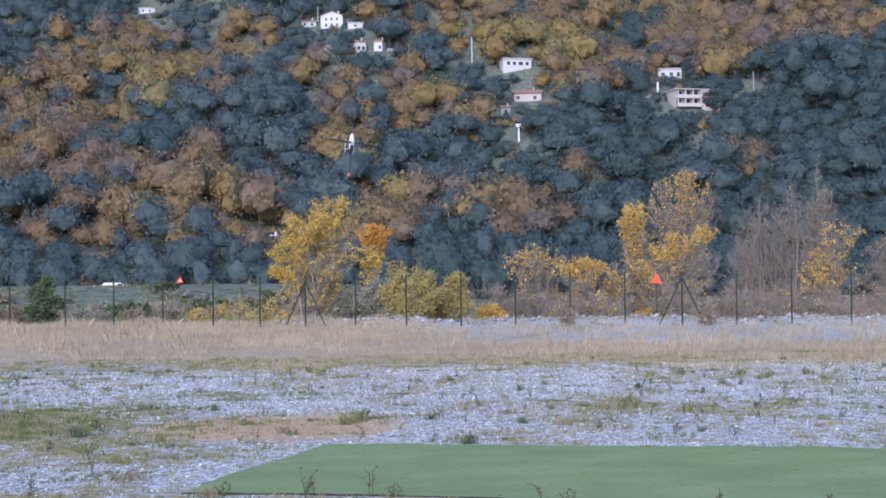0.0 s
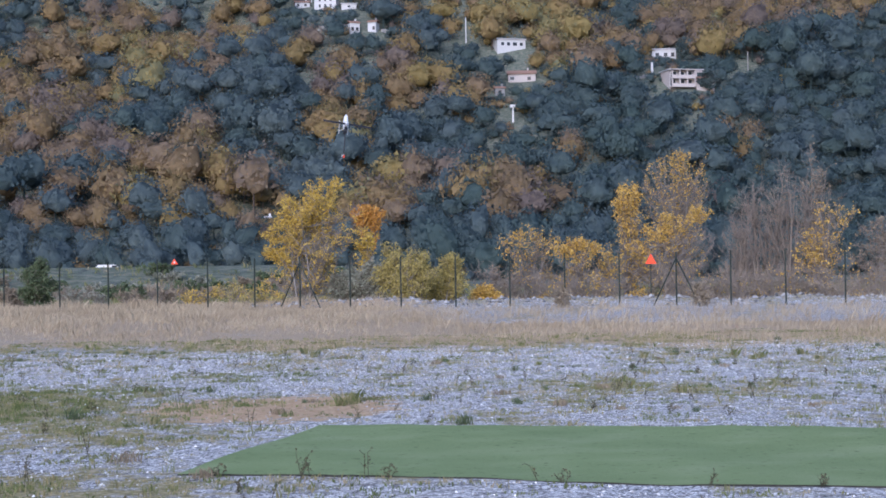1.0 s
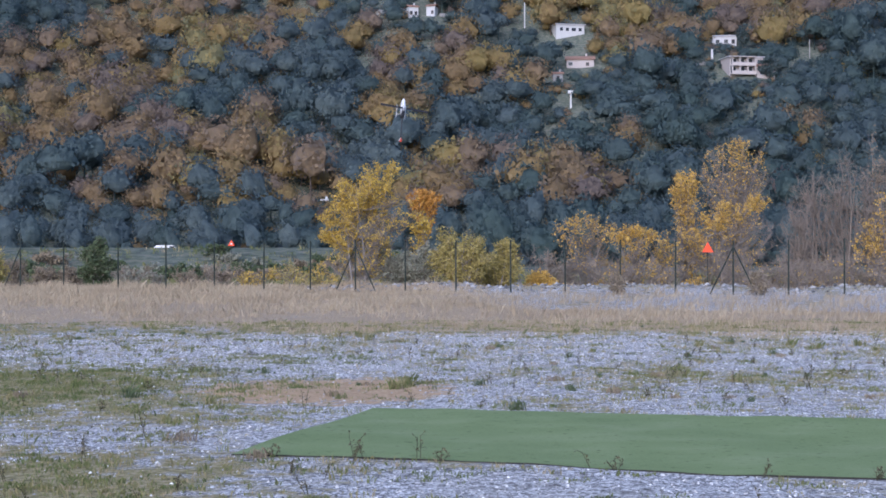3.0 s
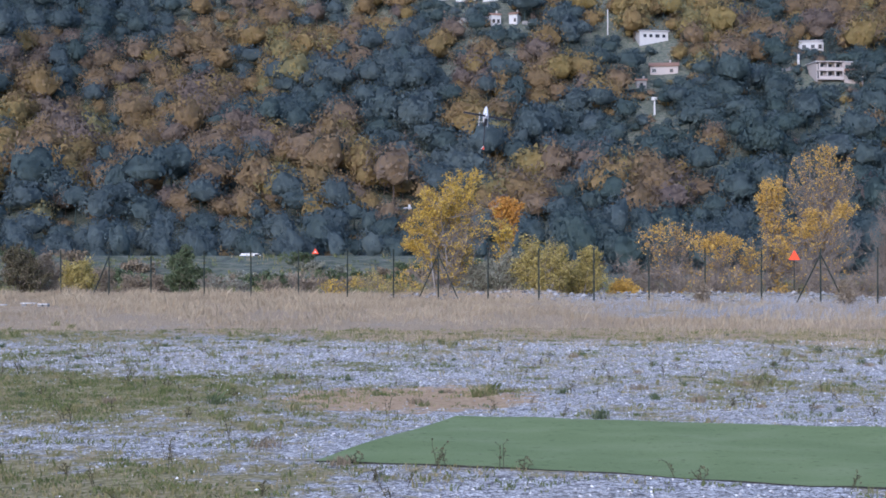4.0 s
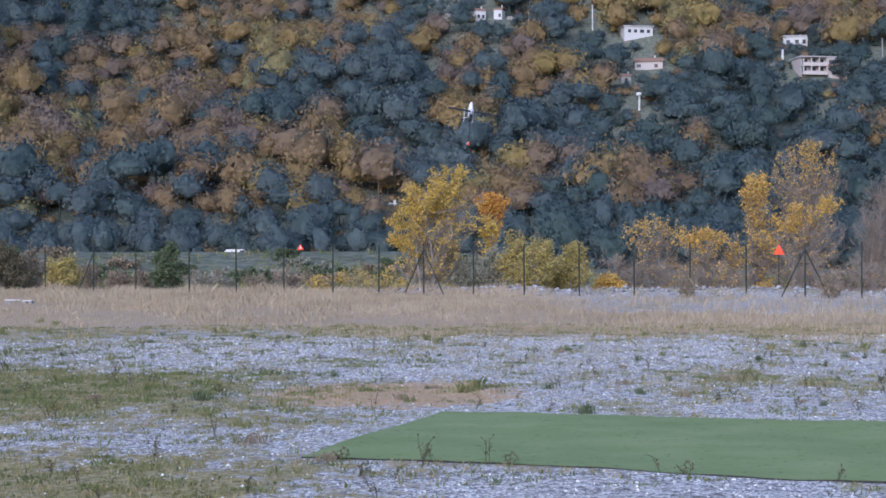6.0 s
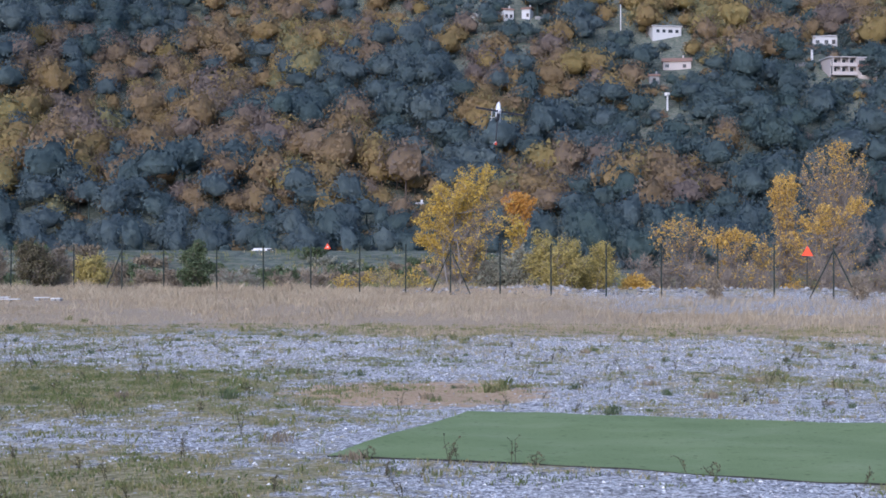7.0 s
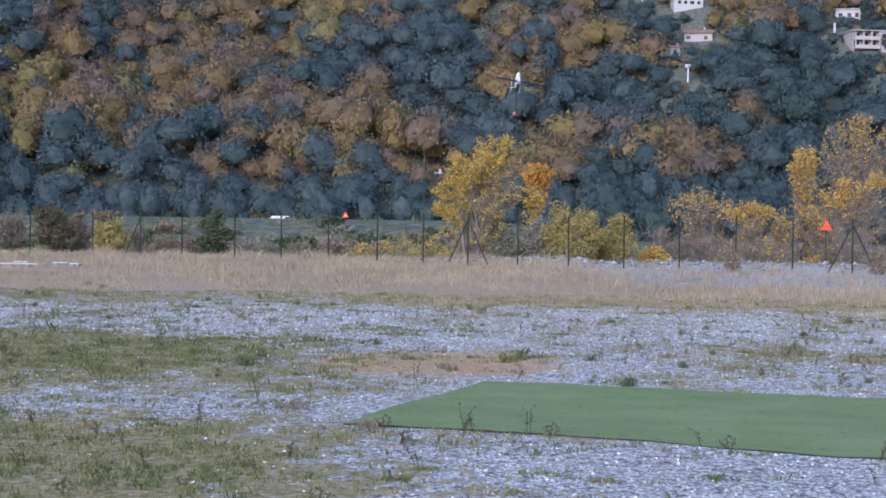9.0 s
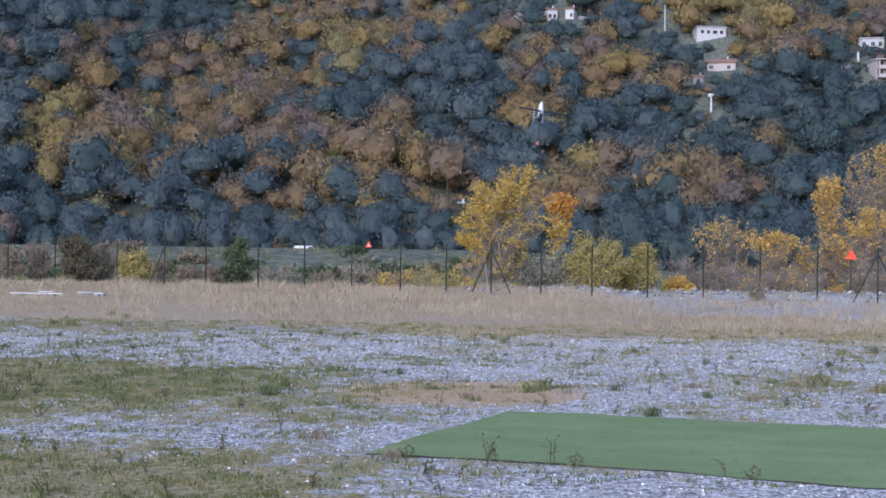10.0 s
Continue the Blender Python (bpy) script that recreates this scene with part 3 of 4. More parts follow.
    # dark scrub on the near side of the dike
    for k in range(46):
        m = -900 + 1050 * ((k * 0.618 + 0.1) % 1)
        h = float(g.uniform(0.7, 1.7))
        put("dike_bush", "low dark green bush on the grassy dike", m, float(g.uniform(112, 146)), [(-0.7, h * 0.5, 1.1, h * 0.45, 1), (0.8, h * 0.4, 1.2, h * 0.4, 1)],
            (M_BUSH, M_SILVER, M_BUSH, M_DRY)[k % 4], trunk=0.03, stems=4, limbs=26, twigs=8, per_twig=5, leaf_size=0.18, category="bush")
    # dark tussocks at the fence
    for m, y, h in ((485, 55.5, 0.75), (742, 53.6, 0.85)):
        put("thorn_bush", "small dark thorn bush at the foot of the fence", m, y, [(0, h * 0.75, 0.22, h * 0.45, 0.35), (0.05, h * 0.35, 0.34, h * 0.35, 0.5)],
            M_DRY, trunk=0.015, stems=5, limbs=30, twigs=12, per_twig=6, leaf_size=0.06, category="bush", fine=0.005)


near_trees()


# ---- the wooded slope ----
# bearing, elevation, half width, half height of the stands of broad-leaved trees, in 1/2500
STANDS_WEST = [(-304, 383, 125, 62), (-150, 345, 36, 30), (-530, 305, 120, 50), (-665, 340, 100, 40), (-725, 235, 100, 55), (-500, 185, 130, 50),
               (-385, 280, 95, 48), (-365, 215, 75, 38), (-595, 155, 110, 45), (-145, 125, 95, 40), (-320, 112, 90, 26), (-85, 415, 60, 45),
               (-160, 205, 55, 32), (-60, 95, 80, 25), (-780, 160, 50, 40), (-250, 190, 40, 30), (-640, 110, 25, 40), (-440, 95, 30, 25)]
STANDS_EAST = [(65, 350, 60, 50), (110, 250, 50, 55), (195, 330, 40, 60), (265, 315, 55, 22), (365, 445, 85, 35), (520, 385, 115, 45), (365, 296, 42, 20),
               (405, 122, 85, 38), (195, 120, 60, 35), (300, 475, 120, 40), (810, 455, 110, 55), (500, 485, 150, 30), (803, 218, 50, 18),
               (720, 450, 60, 40), (250, 150, 40, 25), (520, 190, 22, 20), (130, 95, 50, 20), (990, 470, 80, 40)]

# pines that stand among them
AMONG = [(-650, 322, 38, 45), (-572, 240, 32, 27), (-435, 154, 28, 38), (-20, 300, 60, 60), (-30, 200, 60, 45), (-250, 250, 40, 24), (150, 330, 26, 40), (-700, 110, 60, 36), (-330, 340, 24, 22), (150, 265, 24, 24)]


def tree_shape(rng, kind):
    """A far tree of unit width on its foot: a bulging crown of many small leaf sprays round a ragged heart, and a stem."""
    bm = bmesh.new()
    bmesh.ops.create_icosphere(bm, subdivisions=1 if kind == "shrub" else 2, radius=1)
    bm.verts.ensure_lookup_table()
    ball = np.array([v.co for v in bm.verts])
    shell = np.array([[v.index for v in f.verts] for f in bm.faces])
    bm.free()
    tall = {"pine": rng.uniform(0.95, 1.3), "oak": rng.uniform(0.9, 1.2), "edge": rng.uniform(1.15, 1.65), "shrub": rng.uniform(0.6, 0.95)}[kind]
    low = {"pine": rng.uniform(0.04, 0.24), "oak": 0.03, "edge": 0.02, "shrub": 0.0}[kind]
    core, up = tall * (low + 1) / 2, tall * (1 - low) / 2
    # boughs that swell the outline
    n = {"pine": 13, "oak": 17, "edge": 16, "shrub": 12}[kind]
    bough = rng.normal(size=(n, 3))
    bough[:, 2] = np.abs(bough[:, 2]) * 0.9 - 0.25
    bough /= np.linalg.norm(bough, axis=1, keepdims=True)
    size = rng.uniform(0.12, 0.60 if kind == "oak" else 0.48, n)

    def swell(d):
        near = np.clip((d @ bough.T - 0.80) / 0.20, 0, 1)
        w = near ** 0.7 * size
        best = w.argmax(axis=1)
        r = 0.72 + w.max(axis=1)
        if kind == "pine":
            r = r * (1 - 0.28 * np.clip(-d[:, 2], 0, 1))
        if kind == "edge":
            r = r * (1 - 0.35 * np.clip(d[:, 2], 0, 1) ** 2 * (1 - np.abs(d[:, 2])))
        return r, bough[best] * (w.max(axis=1) > 0.02)[:, None]
    stretch = np.array([0.5 * rng.uniform(0.85, 1.15), 0.5 * rng.uniform(0.85, 1.15), up * 0.95])

    def lit(d, toward):
        way = d * np.array([1, 1, 0.9]) - 0.62 * toward + np.array([0, 0, 0.34])
        return way / np.linalg.norm(way, axis=1, keepdims=True)
    r, toward = swell(ball)
    heart = ball * (r * rng.uniform(0.55, 0.84, len(ball)))[:, None] * stretch + [0, 0, core]
    verts, faces, facing = [heart], [shell], [lit(ball, toward) + rng.normal(0, 0.22, ball.shape)]
    k = {"pine": 330, "oak": 370, "edge": 370, "shrub": 90}[kind]
    d = rng.normal(size=(k, 3))
    d[:, 2] = np.abs(d[:, 2]) * 1.15 - 0.42
    d /= np.linalg.norm(d, axis=1, keepdims=True)
    r, toward = swell(d)
    c = d * (r * rng.normal(0.95, 0.13 if kind == "oak" else 0.085, k))[:, None] * stretch + [0, 0, core]
    t1 = np.cross(d, rng.normal(size=(k, 3)))
    t1 /= np.linalg.norm(t1, axis=1, keepdims=True)
    t2 = np.cross(d, t1) + d * rng.normal(0.2, 0.65, (k, 1))
    s = rng.uniform(0.020, 0.048, (k, 1)) * {"oak": 1.1, "shrub": 1.5}.get(kind, 1.0)
    spray = np.stack([c - t1 * s, c + t1 * s * rng.uniform(0.6, 1.2, (k, 1)), c + t2 * s * 1.5 + t1 * s * rng.normal(0, 0.4, (k, 1))], axis=1)
    faces.append(len(heart) + np.arange(3 * k).reshape(-1, 3))
    verts.append(spray.reshape(-1, 3))
    facing.append(np.repeat(lit(d, toward) + rng.normal(0, 0.19, (k, 3)), 3, axis=0))
    a = np.arange(3) * 2.1
    ring = np.stack([np.cos(a), np.sin(a), a * 0], axis=-1)
    off = len(heart) + 3 * k
    verts.append(np.concatenate([ring * 0.025 - [0, 0, 0.1], ring * 0.012 + [0, 0, tall * 0.6]]))
    facing.append(np.concatenate([ring, ring]))
    faces.append(off + np.array([[j, (j + 1) % 3, 3 + (j + 1) % 3] for j in range(3)] + [[j, 3 + (j + 1) % 3, 3 + j] for j in range(3)]))
    facing = np.concatenate(facing)
    verts = np.concatenate(verts)
    verts[:, 0] += 0.14 * rng.normal() * verts[:, 2] ** 2
    return verts, np.concatenate(faces), facing / np.linalg.norm(facing, axis=1, keepdims=True)


CLEAR = []  # x, y, radius kept free of trees
OPEN = []  # bearing from, to, elevation and distance of the gardens that look out over lower trees


def woods():
    rng = np.random.default_rng(77)
    shapes = {k: [tree_shape(rng, k) for _ in range(14)] for k in ("pine", "oak", "edge", "shrub")}
    bags = {True: ([], [], [], []), False: ([], [], [], [])}
    count = {True: 0, False: 0}
    stands, among = np.array(STANDS_WEST + STANDS_EAST, float), np.array(AMONG, float)

    def plant(px, py, z, w, pine, v, f, nv):
        a = rng.uniform(0, 6.28)
        c, s = math.cos(a), math.sin(a)
        sz = w * rng.uniform(0.8, 1.3)
        q = np.stack([(v[:, 0] * c - v[:, 1] * s) * w + px, (v[:, 0] * s + v[:, 1] * c) * w + py, v[:, 2] * sz + z - 0.3], axis=-1)
        V, F, T, N = bags[pine]
        N.append(np.stack([nv[:, 0] * c - nv[:, 1] * s, nv[:, 0] * s + nv[:, 1] * c, nv[:, 2]], axis=-1))
        drift = 0.18 * math.sin(px * 0.045 + 1) * math.sin(py * 0.03 + 2)
        # pine tone falls from left to right: a light gradient put into the colour
        if pine:
            drift += 0.14 - 0.34 * float(smooth(-0.1, 0.34, px / py))
        V.append(q)
        F.append(f + count[pine])
        T.append(np.concatenate([np.full(len(v) - 6, np.clip(rng.normal(0.5, 0.22 if pine else 0.26) + drift, 0, 1)), np.zeros(6)]))
        count[pine] += len(v)
    y = 252.0
    while y < 690:
        step = 6.7 + 0.004 * max(y - 330, 0)
        half = y * 0.47 + 12
        x = -half
        while x < half:
            px, py = x + rng.uniform(-0.45, 0.45) * step, y + rng.uniform(-0.45, 0.45) * step
            x += step
            if any((px - cx) ** 2 + (py - cy) ** 2 < cr * cr for cx, cy, cr in CLEAR):
                continue
            if py < 312 and px < 30 + 4 * math.sin(py):
                continue
            z = height(px, py)
            m, e = px / py * 2500, (z + 3.5 - EYE) / py * 2500
            if not -960 < m < 1150 or e > 560:
                continue
            near = np.sqrt(((m - stands[:, 0]) / stands[:, 2]) ** 2 + ((e - stands[:, 1]) / stands[:, 3]) ** 2).min() / 1.12
            inner = np.sqrt(((m - among[:, 0]) / among[:, 2]) ** 2 + ((e - among[:, 1]) / among[:, 3]) ** 2).min()
            oak = (near + rng.normal(0, 0.12) < 1.08 and inner > 1 and rng.uniform() > 0.06) or rng.uniform() < 0.025
            pine = not oak or py < 318
            w = rng.uniform(6.5, 11.0) * rng.choice([0.75, 1, 1, 1.35]) if pine else rng.uniform(6.0, 11.0) * rng.choice([0.7, 1, 1, 1.3])
            if py < 338:
                w = rng.uniform(4.8, 8.5)
            if e < 60:
                w *= 0.95
            v, f, nv = shapes["edge" if py < 338 else "pine" if pine else "oak"][rng.integers(14)]
            reach = w * 0.45 / py * 2500
            for m0, m1, low, dist in OPEN:
                if py < dist and m0 - reach < m < m1 + reach:
                    room = EYE + low / 2500 * py - z
                    w = min(w, max(room, 0.0) / 1.45)
            shrub = w < 2.4
            if not shrub:
                plant(px, py, z, w, pine, v, f, nv)
            # undergrowth, which alone covers the open gardens
            for _ in range(13 if shrub else 1):
                ux, uy = px + rng.uniform(-0.5, 0.5) * step, py + rng.uniform(-0.6, 0.4) * step
                if any((ux - cx) ** 2 + (uy - cy) ** 2 < cr * cr * 0.8 for cx, cy, cr in CLEAR):
                    continue
                uw = rng.uniform(1.5, 3.2) if shrub else rng.uniform(3.2, 5.5)
                plant(ux, uy, height(ux, uy) - 0.1 * uw, uw, pine if rng.uniform() < 0.75 else not pine, *shapes["shrub"][rng.integers(14)])
        y += step * 0.95
    for pine, name, label, m in ((True, "pine_wood", "dark pine wood covering the valley slope, hazed blue-green", M_PINE_HAZED), (False, "oak_wood", "russet and ochre autumn oak wood on the slope", M_OAK_HAZED)):
        V, F, T, N = bags[pine]
        ob = obj(name, np.concatenate(V), np.concatenate(F), m, tone=np.concatenate(T), smooth=True, normals=np.concatenate(N))
        tagged(ob, label, "woodland", kind="stuff")


# ---- houses on the slope ----
def house(name, label, m, e, w, d, h, roof="gable", wall=None, turn=0.0, windows=(), balcony=False, drop=0.0, roof_mat=None, ridge="x", hide=0.0, size=1.0):
    """w across, d deep, h to the eaves. windows: rows of (across, sill height, width, height) on the valley side."""
    wall = wall or M_RENDER
    x, y, z = on_slope(m, e)
    CLEAR.append((x, y + d * 0.3, max(w, d) * 0.62 * size))
    OPEN.append((m - w * size / 2 / y * 2500, m + w * size / 2 / y * 2500, e + hide, y))
    g = empty(name, label, "house", x, y, z - drop, turn)
    g.scale = (size, size, size)
    bm = box(bmesh.new(), -w / 2, w / 2, 0, d, -4.5, h)
    if roof == "gable" and ridge == "y":
        t = bmesh.ops.create_cube(bm, size=1)["verts"]
        for v in t:
            up = v.co.z > 0
            v.co = (0 if up else v.co.x * w, d / 2 + v.co.y * d, h + (w * 0.20 if up else 0))
        bmesh.ops.remove_doubles(bm, verts=bm.verts, dist=0.001)
    part("wall", bm, wall, g)
    o = 0.45
    bm = bmesh.new()
    if roof == "flat":
        box(bm, -w / 2 - o, w / 2 + o, -o, d + o, h, h + 0.35, 0.05)
    else:
        if ridge == "x":
            pr = [(-o, 0.0), (d / 2, d * 0.22), (d + o, 0.0)]
            pts = [(sx * (w / 2 + o), py, h + pz + tt) for sx in (-1, 1) for py, pz in pr for tt in (0.0, 0.22)]
        else:
            pr = [(-w / 2 - o, 0.0), (0, w * 0.20 + 0.05), (w / 2 + o, 0.0)]
            pts = [(px, (-o if sx < 0 else d + o), h + pz + tt - 0.05) for sx in (-1, 1) for px, pz in pr for tt in (0.0, 0.22)]
        vs = [bm.verts.new(p) for p in pts]
        quads = [(0, 2, 8, 6), (2, 4, 10, 8), (1, 7, 9, 3), (3, 9, 11, 5), (0, 6, 7, 1), (4, 5, 11, 10), (0, 1, 3, 2), (2, 3, 5, 4), (6, 8, 9, 7), (8, 10, 11, 9)]
        for q in quads:
            bm.faces.new([vs[k] for k in q])
        bmesh.ops.recalc_face_normals(bm, faces=bm.faces)
    rf = part("roof", bm, roof_mat or M_TILE, g)
    part("chimney", box(bmesh.new(), w * 0.2, w * 0.2 + 0.6, d * 0.55, d * 0.55 + 0.6, h, h + (0.22 * d if roof != "flat" else 0) + 1.1, 0.04), wall, rf)
    for a, s, ww, hh in windows:
        win = part("window", box(bmesh.new(), a - ww / 2, a + ww / 2, -0.03, 0.12, s, s + hh), M_PANE, g, "dark window pane")
        bm = bmesh.new()
        for b in ((a - ww / 2 - 0.1, a - ww / 2, s - 0.1, s + hh + 0.1), (a + ww / 2, a + ww / 2 + 0.1, s - 0.1, s + hh + 0.1), (a - ww / 2, a + ww / 2, s + hh, s + hh + 0.1), (a - ww / 2, a + ww / 2, s - 0.12, s)):
            box(bm, b[0], b[1], -0.08, 0.05, b[2], b[3])
        part("window_frame", bm, M_SHUTTER if ww < 1.1 else M_WHITE, win)
    if balcony:
        for zz in (0.0, h * 0.5):
            deck = part("balcony", box(bmesh.new(), -w / 2, w * 0.22, -2.2, -0.002, zz - 0.25, zz, 0.03), wall, g)
            for k in range(4):
                px = -w / 2 + 0.2 + k * (w * 0.72 - 0.4) / 3
                part("column", box(bmesh.new(), px - 0.2, px + 0.2, -2.15, -1.75, zz, zz + h * 0.5 - 0.25, 0.03), wall, deck)
            part("parapet", box(bmesh.new(), -w / 2, w * 0.22, -2.2, -2.08, zz + 0.003, zz + 0.9), wall, deck)
        part("canopy", box(bmesh.new(), -w / 2 - 0.3, w * 0.22, -2.6, 0.4, h - 0.25, h - 0.02, 0.03), wall, g)
    return g


def houses():
    two = [(-2.6, 0.8, 1.1, 1.6), (0, 0.8, 1.1, 1.6), (2.6, 0.8, 1.1, 1.6), (-2.6, 3.7, 1.1, 1.4), (0, 3.7, 1.1, 1.4), (2.6, 3.7, 1.1, 1.4)]
    house("white_house", "white two-storey gabled house on the wooded slope", 70, 462, 10.5, 9, 6.0, ridge="y", windows=two, turn=-12, hide=3, size=0.82)
    house("garden_shed", "low white outbuilding beside the gabled house", 30, 464, 7, 5, 2.6, hide=6, size=0.82, windows=[(-2, 0.9, 1.0, 1.0), (1.5, 0.9, 1.0, 1.0)])
    house("garden_shed", "low white outbuilding with a pale roof", 112, 462, 7, 5, 2.6, "flat", hide=6, size=0.82, windows=[(0, 0.9, 1.4, 1.0)], roof_mat=M_FLATROOF)
    house("long_house", "long low white house with a pale flat roof", 402, 388, 11.5, 8, 4.6, "flat", roof_mat=M_FLATROOF, turn=10, hide=9, size=0.94,
          windows=[(-3.6, 2.2, 1.3, 1.3), (-1.2, 2.2, 1.3, 1.3), (1.4, 2.2, 1.8, 1.3), (4.0, 2.2, 1.3, 1.3)])
    house("pink_house", "pinkish house with a low tiled roof among pines", 420, 332, 9.5, 7, 2.9, wall=M_PINK, turn=-8, hide=3, windows=[(-3.4, 0.9, 1.5, 1.2), (2.5, 0.9, 1.0, 1.0)])
    house("balcony_house", "cream house with two rows of columned balconies", 722, 323, 11.5, 8, 5.6, "flat", wall=M_PINK, balcony=True, roof_mat=M_FLATROOF, turn=6,
          windows=[(-4.6, 0.4, 1.8, 2.0), (-1.6, 0.4, 1.8, 2.0), (1.2, 0.4, 1.5, 2.0), (-4.4, 3.2, 1.8, 1.8), (-1.6, 3.2, 1.8, 1.8), (1.2, 3.2, 1.5, 1.8), (4.4, 3.2, 1.2, 1.4)])
    house("garden_house", "small pale house next to the balconied house", 758, 318, 6, 6, 3.6, wall=M_PINK, windows=[(-1.4, 1.0, 1.1, 1.3), (1.4, 1.0, 1.1, 1.3)])
    house("hill_house", "white house half hidden by dark trees", 682, 374, 8.5, 7, 3.6, "flat", hide=7, roof_mat=M_FLATROOF, turn=-10, windows=[(-2.5, 1.0, 1.4, 1.4), (0.5, 1.0, 1.4, 1.4), (3, 1.0, 1.0, 1.3)])
    house("terrace_house", "small white terraced house on the slope", 122, 420, 4.2, 5, 4.0, hide=6, size=0.87, windows=[(-1, 0.9, 1.0, 1.3), (1, 0.9, 1.0, 1.3)], turn=15)
    house("terrace_house", "small white terraced house on the slope", 152, 422, 3.6, 5, 4.0, hide=6, size=0.87, windows=[(0.8, 0.9, 0.9, 1.3)], turn=-20)
    house("far_house", "low white house high on the slope", -252, 486, 8.5, 6, 2.6, "flat", hide=5, size=0.79, roof_mat=M_FLATROOF, windows=[(-2, 0.8, 1.2, 1.1), (1.5, 0.8, 1.2, 1.1)])
    house("far_house", "white house high on the slope", -136, 512, 8, 6, 3.6, size=0.75, roof_mat=M_FLATROOF, windows=[(-2, 1.0, 1.2, 1.2), (1.5, 1.0, 1.2, 1.2)])
    house("stone_hut", "little ruined pale hut among orange trees", 380, 308, 3.2, 3, 2.6, wall=M_CONCRETE, windows=[(0, 0.8, 0.8, 1.0)])
    house("stone_hut", "tiny white hut at the foot of the wood", -36, 88, 1.5, 1.4, 0.9, "flat", roof_mat=M_FLATROOF, windows=[(0, 0.3, 0.4, 0.35)])


houses()


def slim_pole(name, label, m, e, h, r, material, cap=None):
    x, y, z = on_slope(m, e)
    CLEAR.append((x, y, 3.5))
    OPEN.append((m - 2, m + 2, e + 6, y))
    g = empty(name, label, "pole", x, y, z)
    part("shaft", rod(bmesh.new(), (0, 0, -1), (0, 0, h), r, r * 0.7), material, g)
    if cap:
        part("cap", box(bmesh.new(), -cap, cap, -cap * 0.6, cap * 0.6, h - 0.05, h + cap, 0.05), material, g)
    return g


slim_pole("mast", "tall pale mast standing among the trees", 320, 402, 9.5, 0.22, M_WHITE)
slim_pole("mast", "pale concrete mast standing among the trees", 838, 352, 7.0, 0.22, M_CONCRETE)
slim_pole("mast", "pale mast beside the white house", 46, 474, 6.0, 0.2, M_WHITE)
slim_pole("stone_pillar", "white pillar with a square cap among pines", 403, 262, 4.4, 0.36, M_WHITE, 0.9)
slim_pole("stone_pillar", "small white pointed monument near the houses", 659, 352, 3.0, 0.5, M_WHITE)


def terrace_wall(label, m0, m1, e, h):
    x0, y0, z0 = on_slope((m0 + m1) / 2, e)
    w = (m1 - m0) / 2500 * y0
    g = empty("terrace_wall", label, "wall", x0, y0, z0)
    rng = np.random.default_rng(int(m1))
    n = max(3, int(w / 3))
    for k in range(n):
        a, b = -w / 2 + w * k / n, -w / 2 + w * (k + 1) / n
        zz = height(x0 + (a + b) / 2, y0) - z0
        part("panel", box(bmesh.new(), a + 0.01, b - 0.01, -0.2, 0.2, zz - 1.0, zz + h + rng.uniform(-0.1, 0.1), 0.03), M_CONCRETE, g)


terrace_wall("pale concrete terrace wall between trees", 40, 112, 428, 1.2)
terrace_wall("pale concrete terrace wall between trees", 168, 200, 420, 1.0)
terrace_wall("low pale garden wall below the houses", 612, 656, 338, 0.8)

woods()


# ---- single trees by the houses ----
def slope_tree(name, label, m, e, w, h, leaf, seed, slim=False):
    x, y, z = on_slope(m, e)
    r = np.random.default_rng(seed)
    k = 0.30 if slim else 0.45
    tree(name, label, x, y, [(0, h * 0.72, w * k, h * 0.26, 1), (-w * 0.2, h * 0.5, w * k, h * 0.26, 1), (w * 0.2, h * 0.48, w * k, h * 0.26, 1), (0, h * 0.3, w * k, h * 0.2, 1)],
         leaf, r, trunk=0.16, limbs=50, twigs=9, per_twig=7, leaf_size=0.55, z=z, fine=0.03)


slope_tree("lime_tree", "round bright yellow tree near the houses", 890, 318, 8.5, 6.5, M_GOLD, 3)
slope_tree("cypress_tree", "dark conical tree beside the houses", 717, 366, 6, 11, M_PINE_HAZED, 4, True)
slope_tree("pine_tree", "dark tree in front of the cream house", 764, 314, 7, 8, M_PINE_HAZED, 5)


# ---- markers, van, boards ----
def marker(label, m, e, y, w, border):
    x = m / 2500 * y
    zc = EYE + e / 2500 * y
    g = empty("warning_marker", label, "sign", x, y)
    z0 = height(x, y)
    h = w * 0.87
    lo = zc - z0 - h / 2

    def tri(k, y0, y1):
        bm = bmesh.new()
        c = lo + h / 3
        pts = [(-w / 2 * k, c - h / 3 * k), (w / 2 * k, c - h / 3 * k), (0, c + h * 2 / 3 * k)]
        a = [bm.verts.new((px, y0, pz)) for px, pz in pts]
        b = [bm.verts.new((px, y1, pz)) for px, pz in pts]
        bm.faces.new(a)
        bm.faces.new(b[::-1])
        for i in range(3):
            bm.faces.new((a[i], b[i], b[(i + 1) % 3], a[(i + 1) % 3]))
        bmesh.ops.recalc_face_normals(bm, faces=bm.faces)
        return bm
    part("panel", tri(1.0, 0.0, 0.02), M_RED, g)
    if border:
        part("field", tri(0.36, -0.006, -0.001), M_WHITE, g, "pale inner triangle")
    part("stake", rod(bmesh.new(), (0, 0.05, -0.2), (0, 0.05, lo + h * 0.5), 0.018), M_POST, g)


marker("bright red triangular marker on a thin stake by the fence", 651, 13, 60, 0.50, False)
marker("red-edged triangular warning sign on a stake by the dike", -198, 20, 138, 0.66, True)


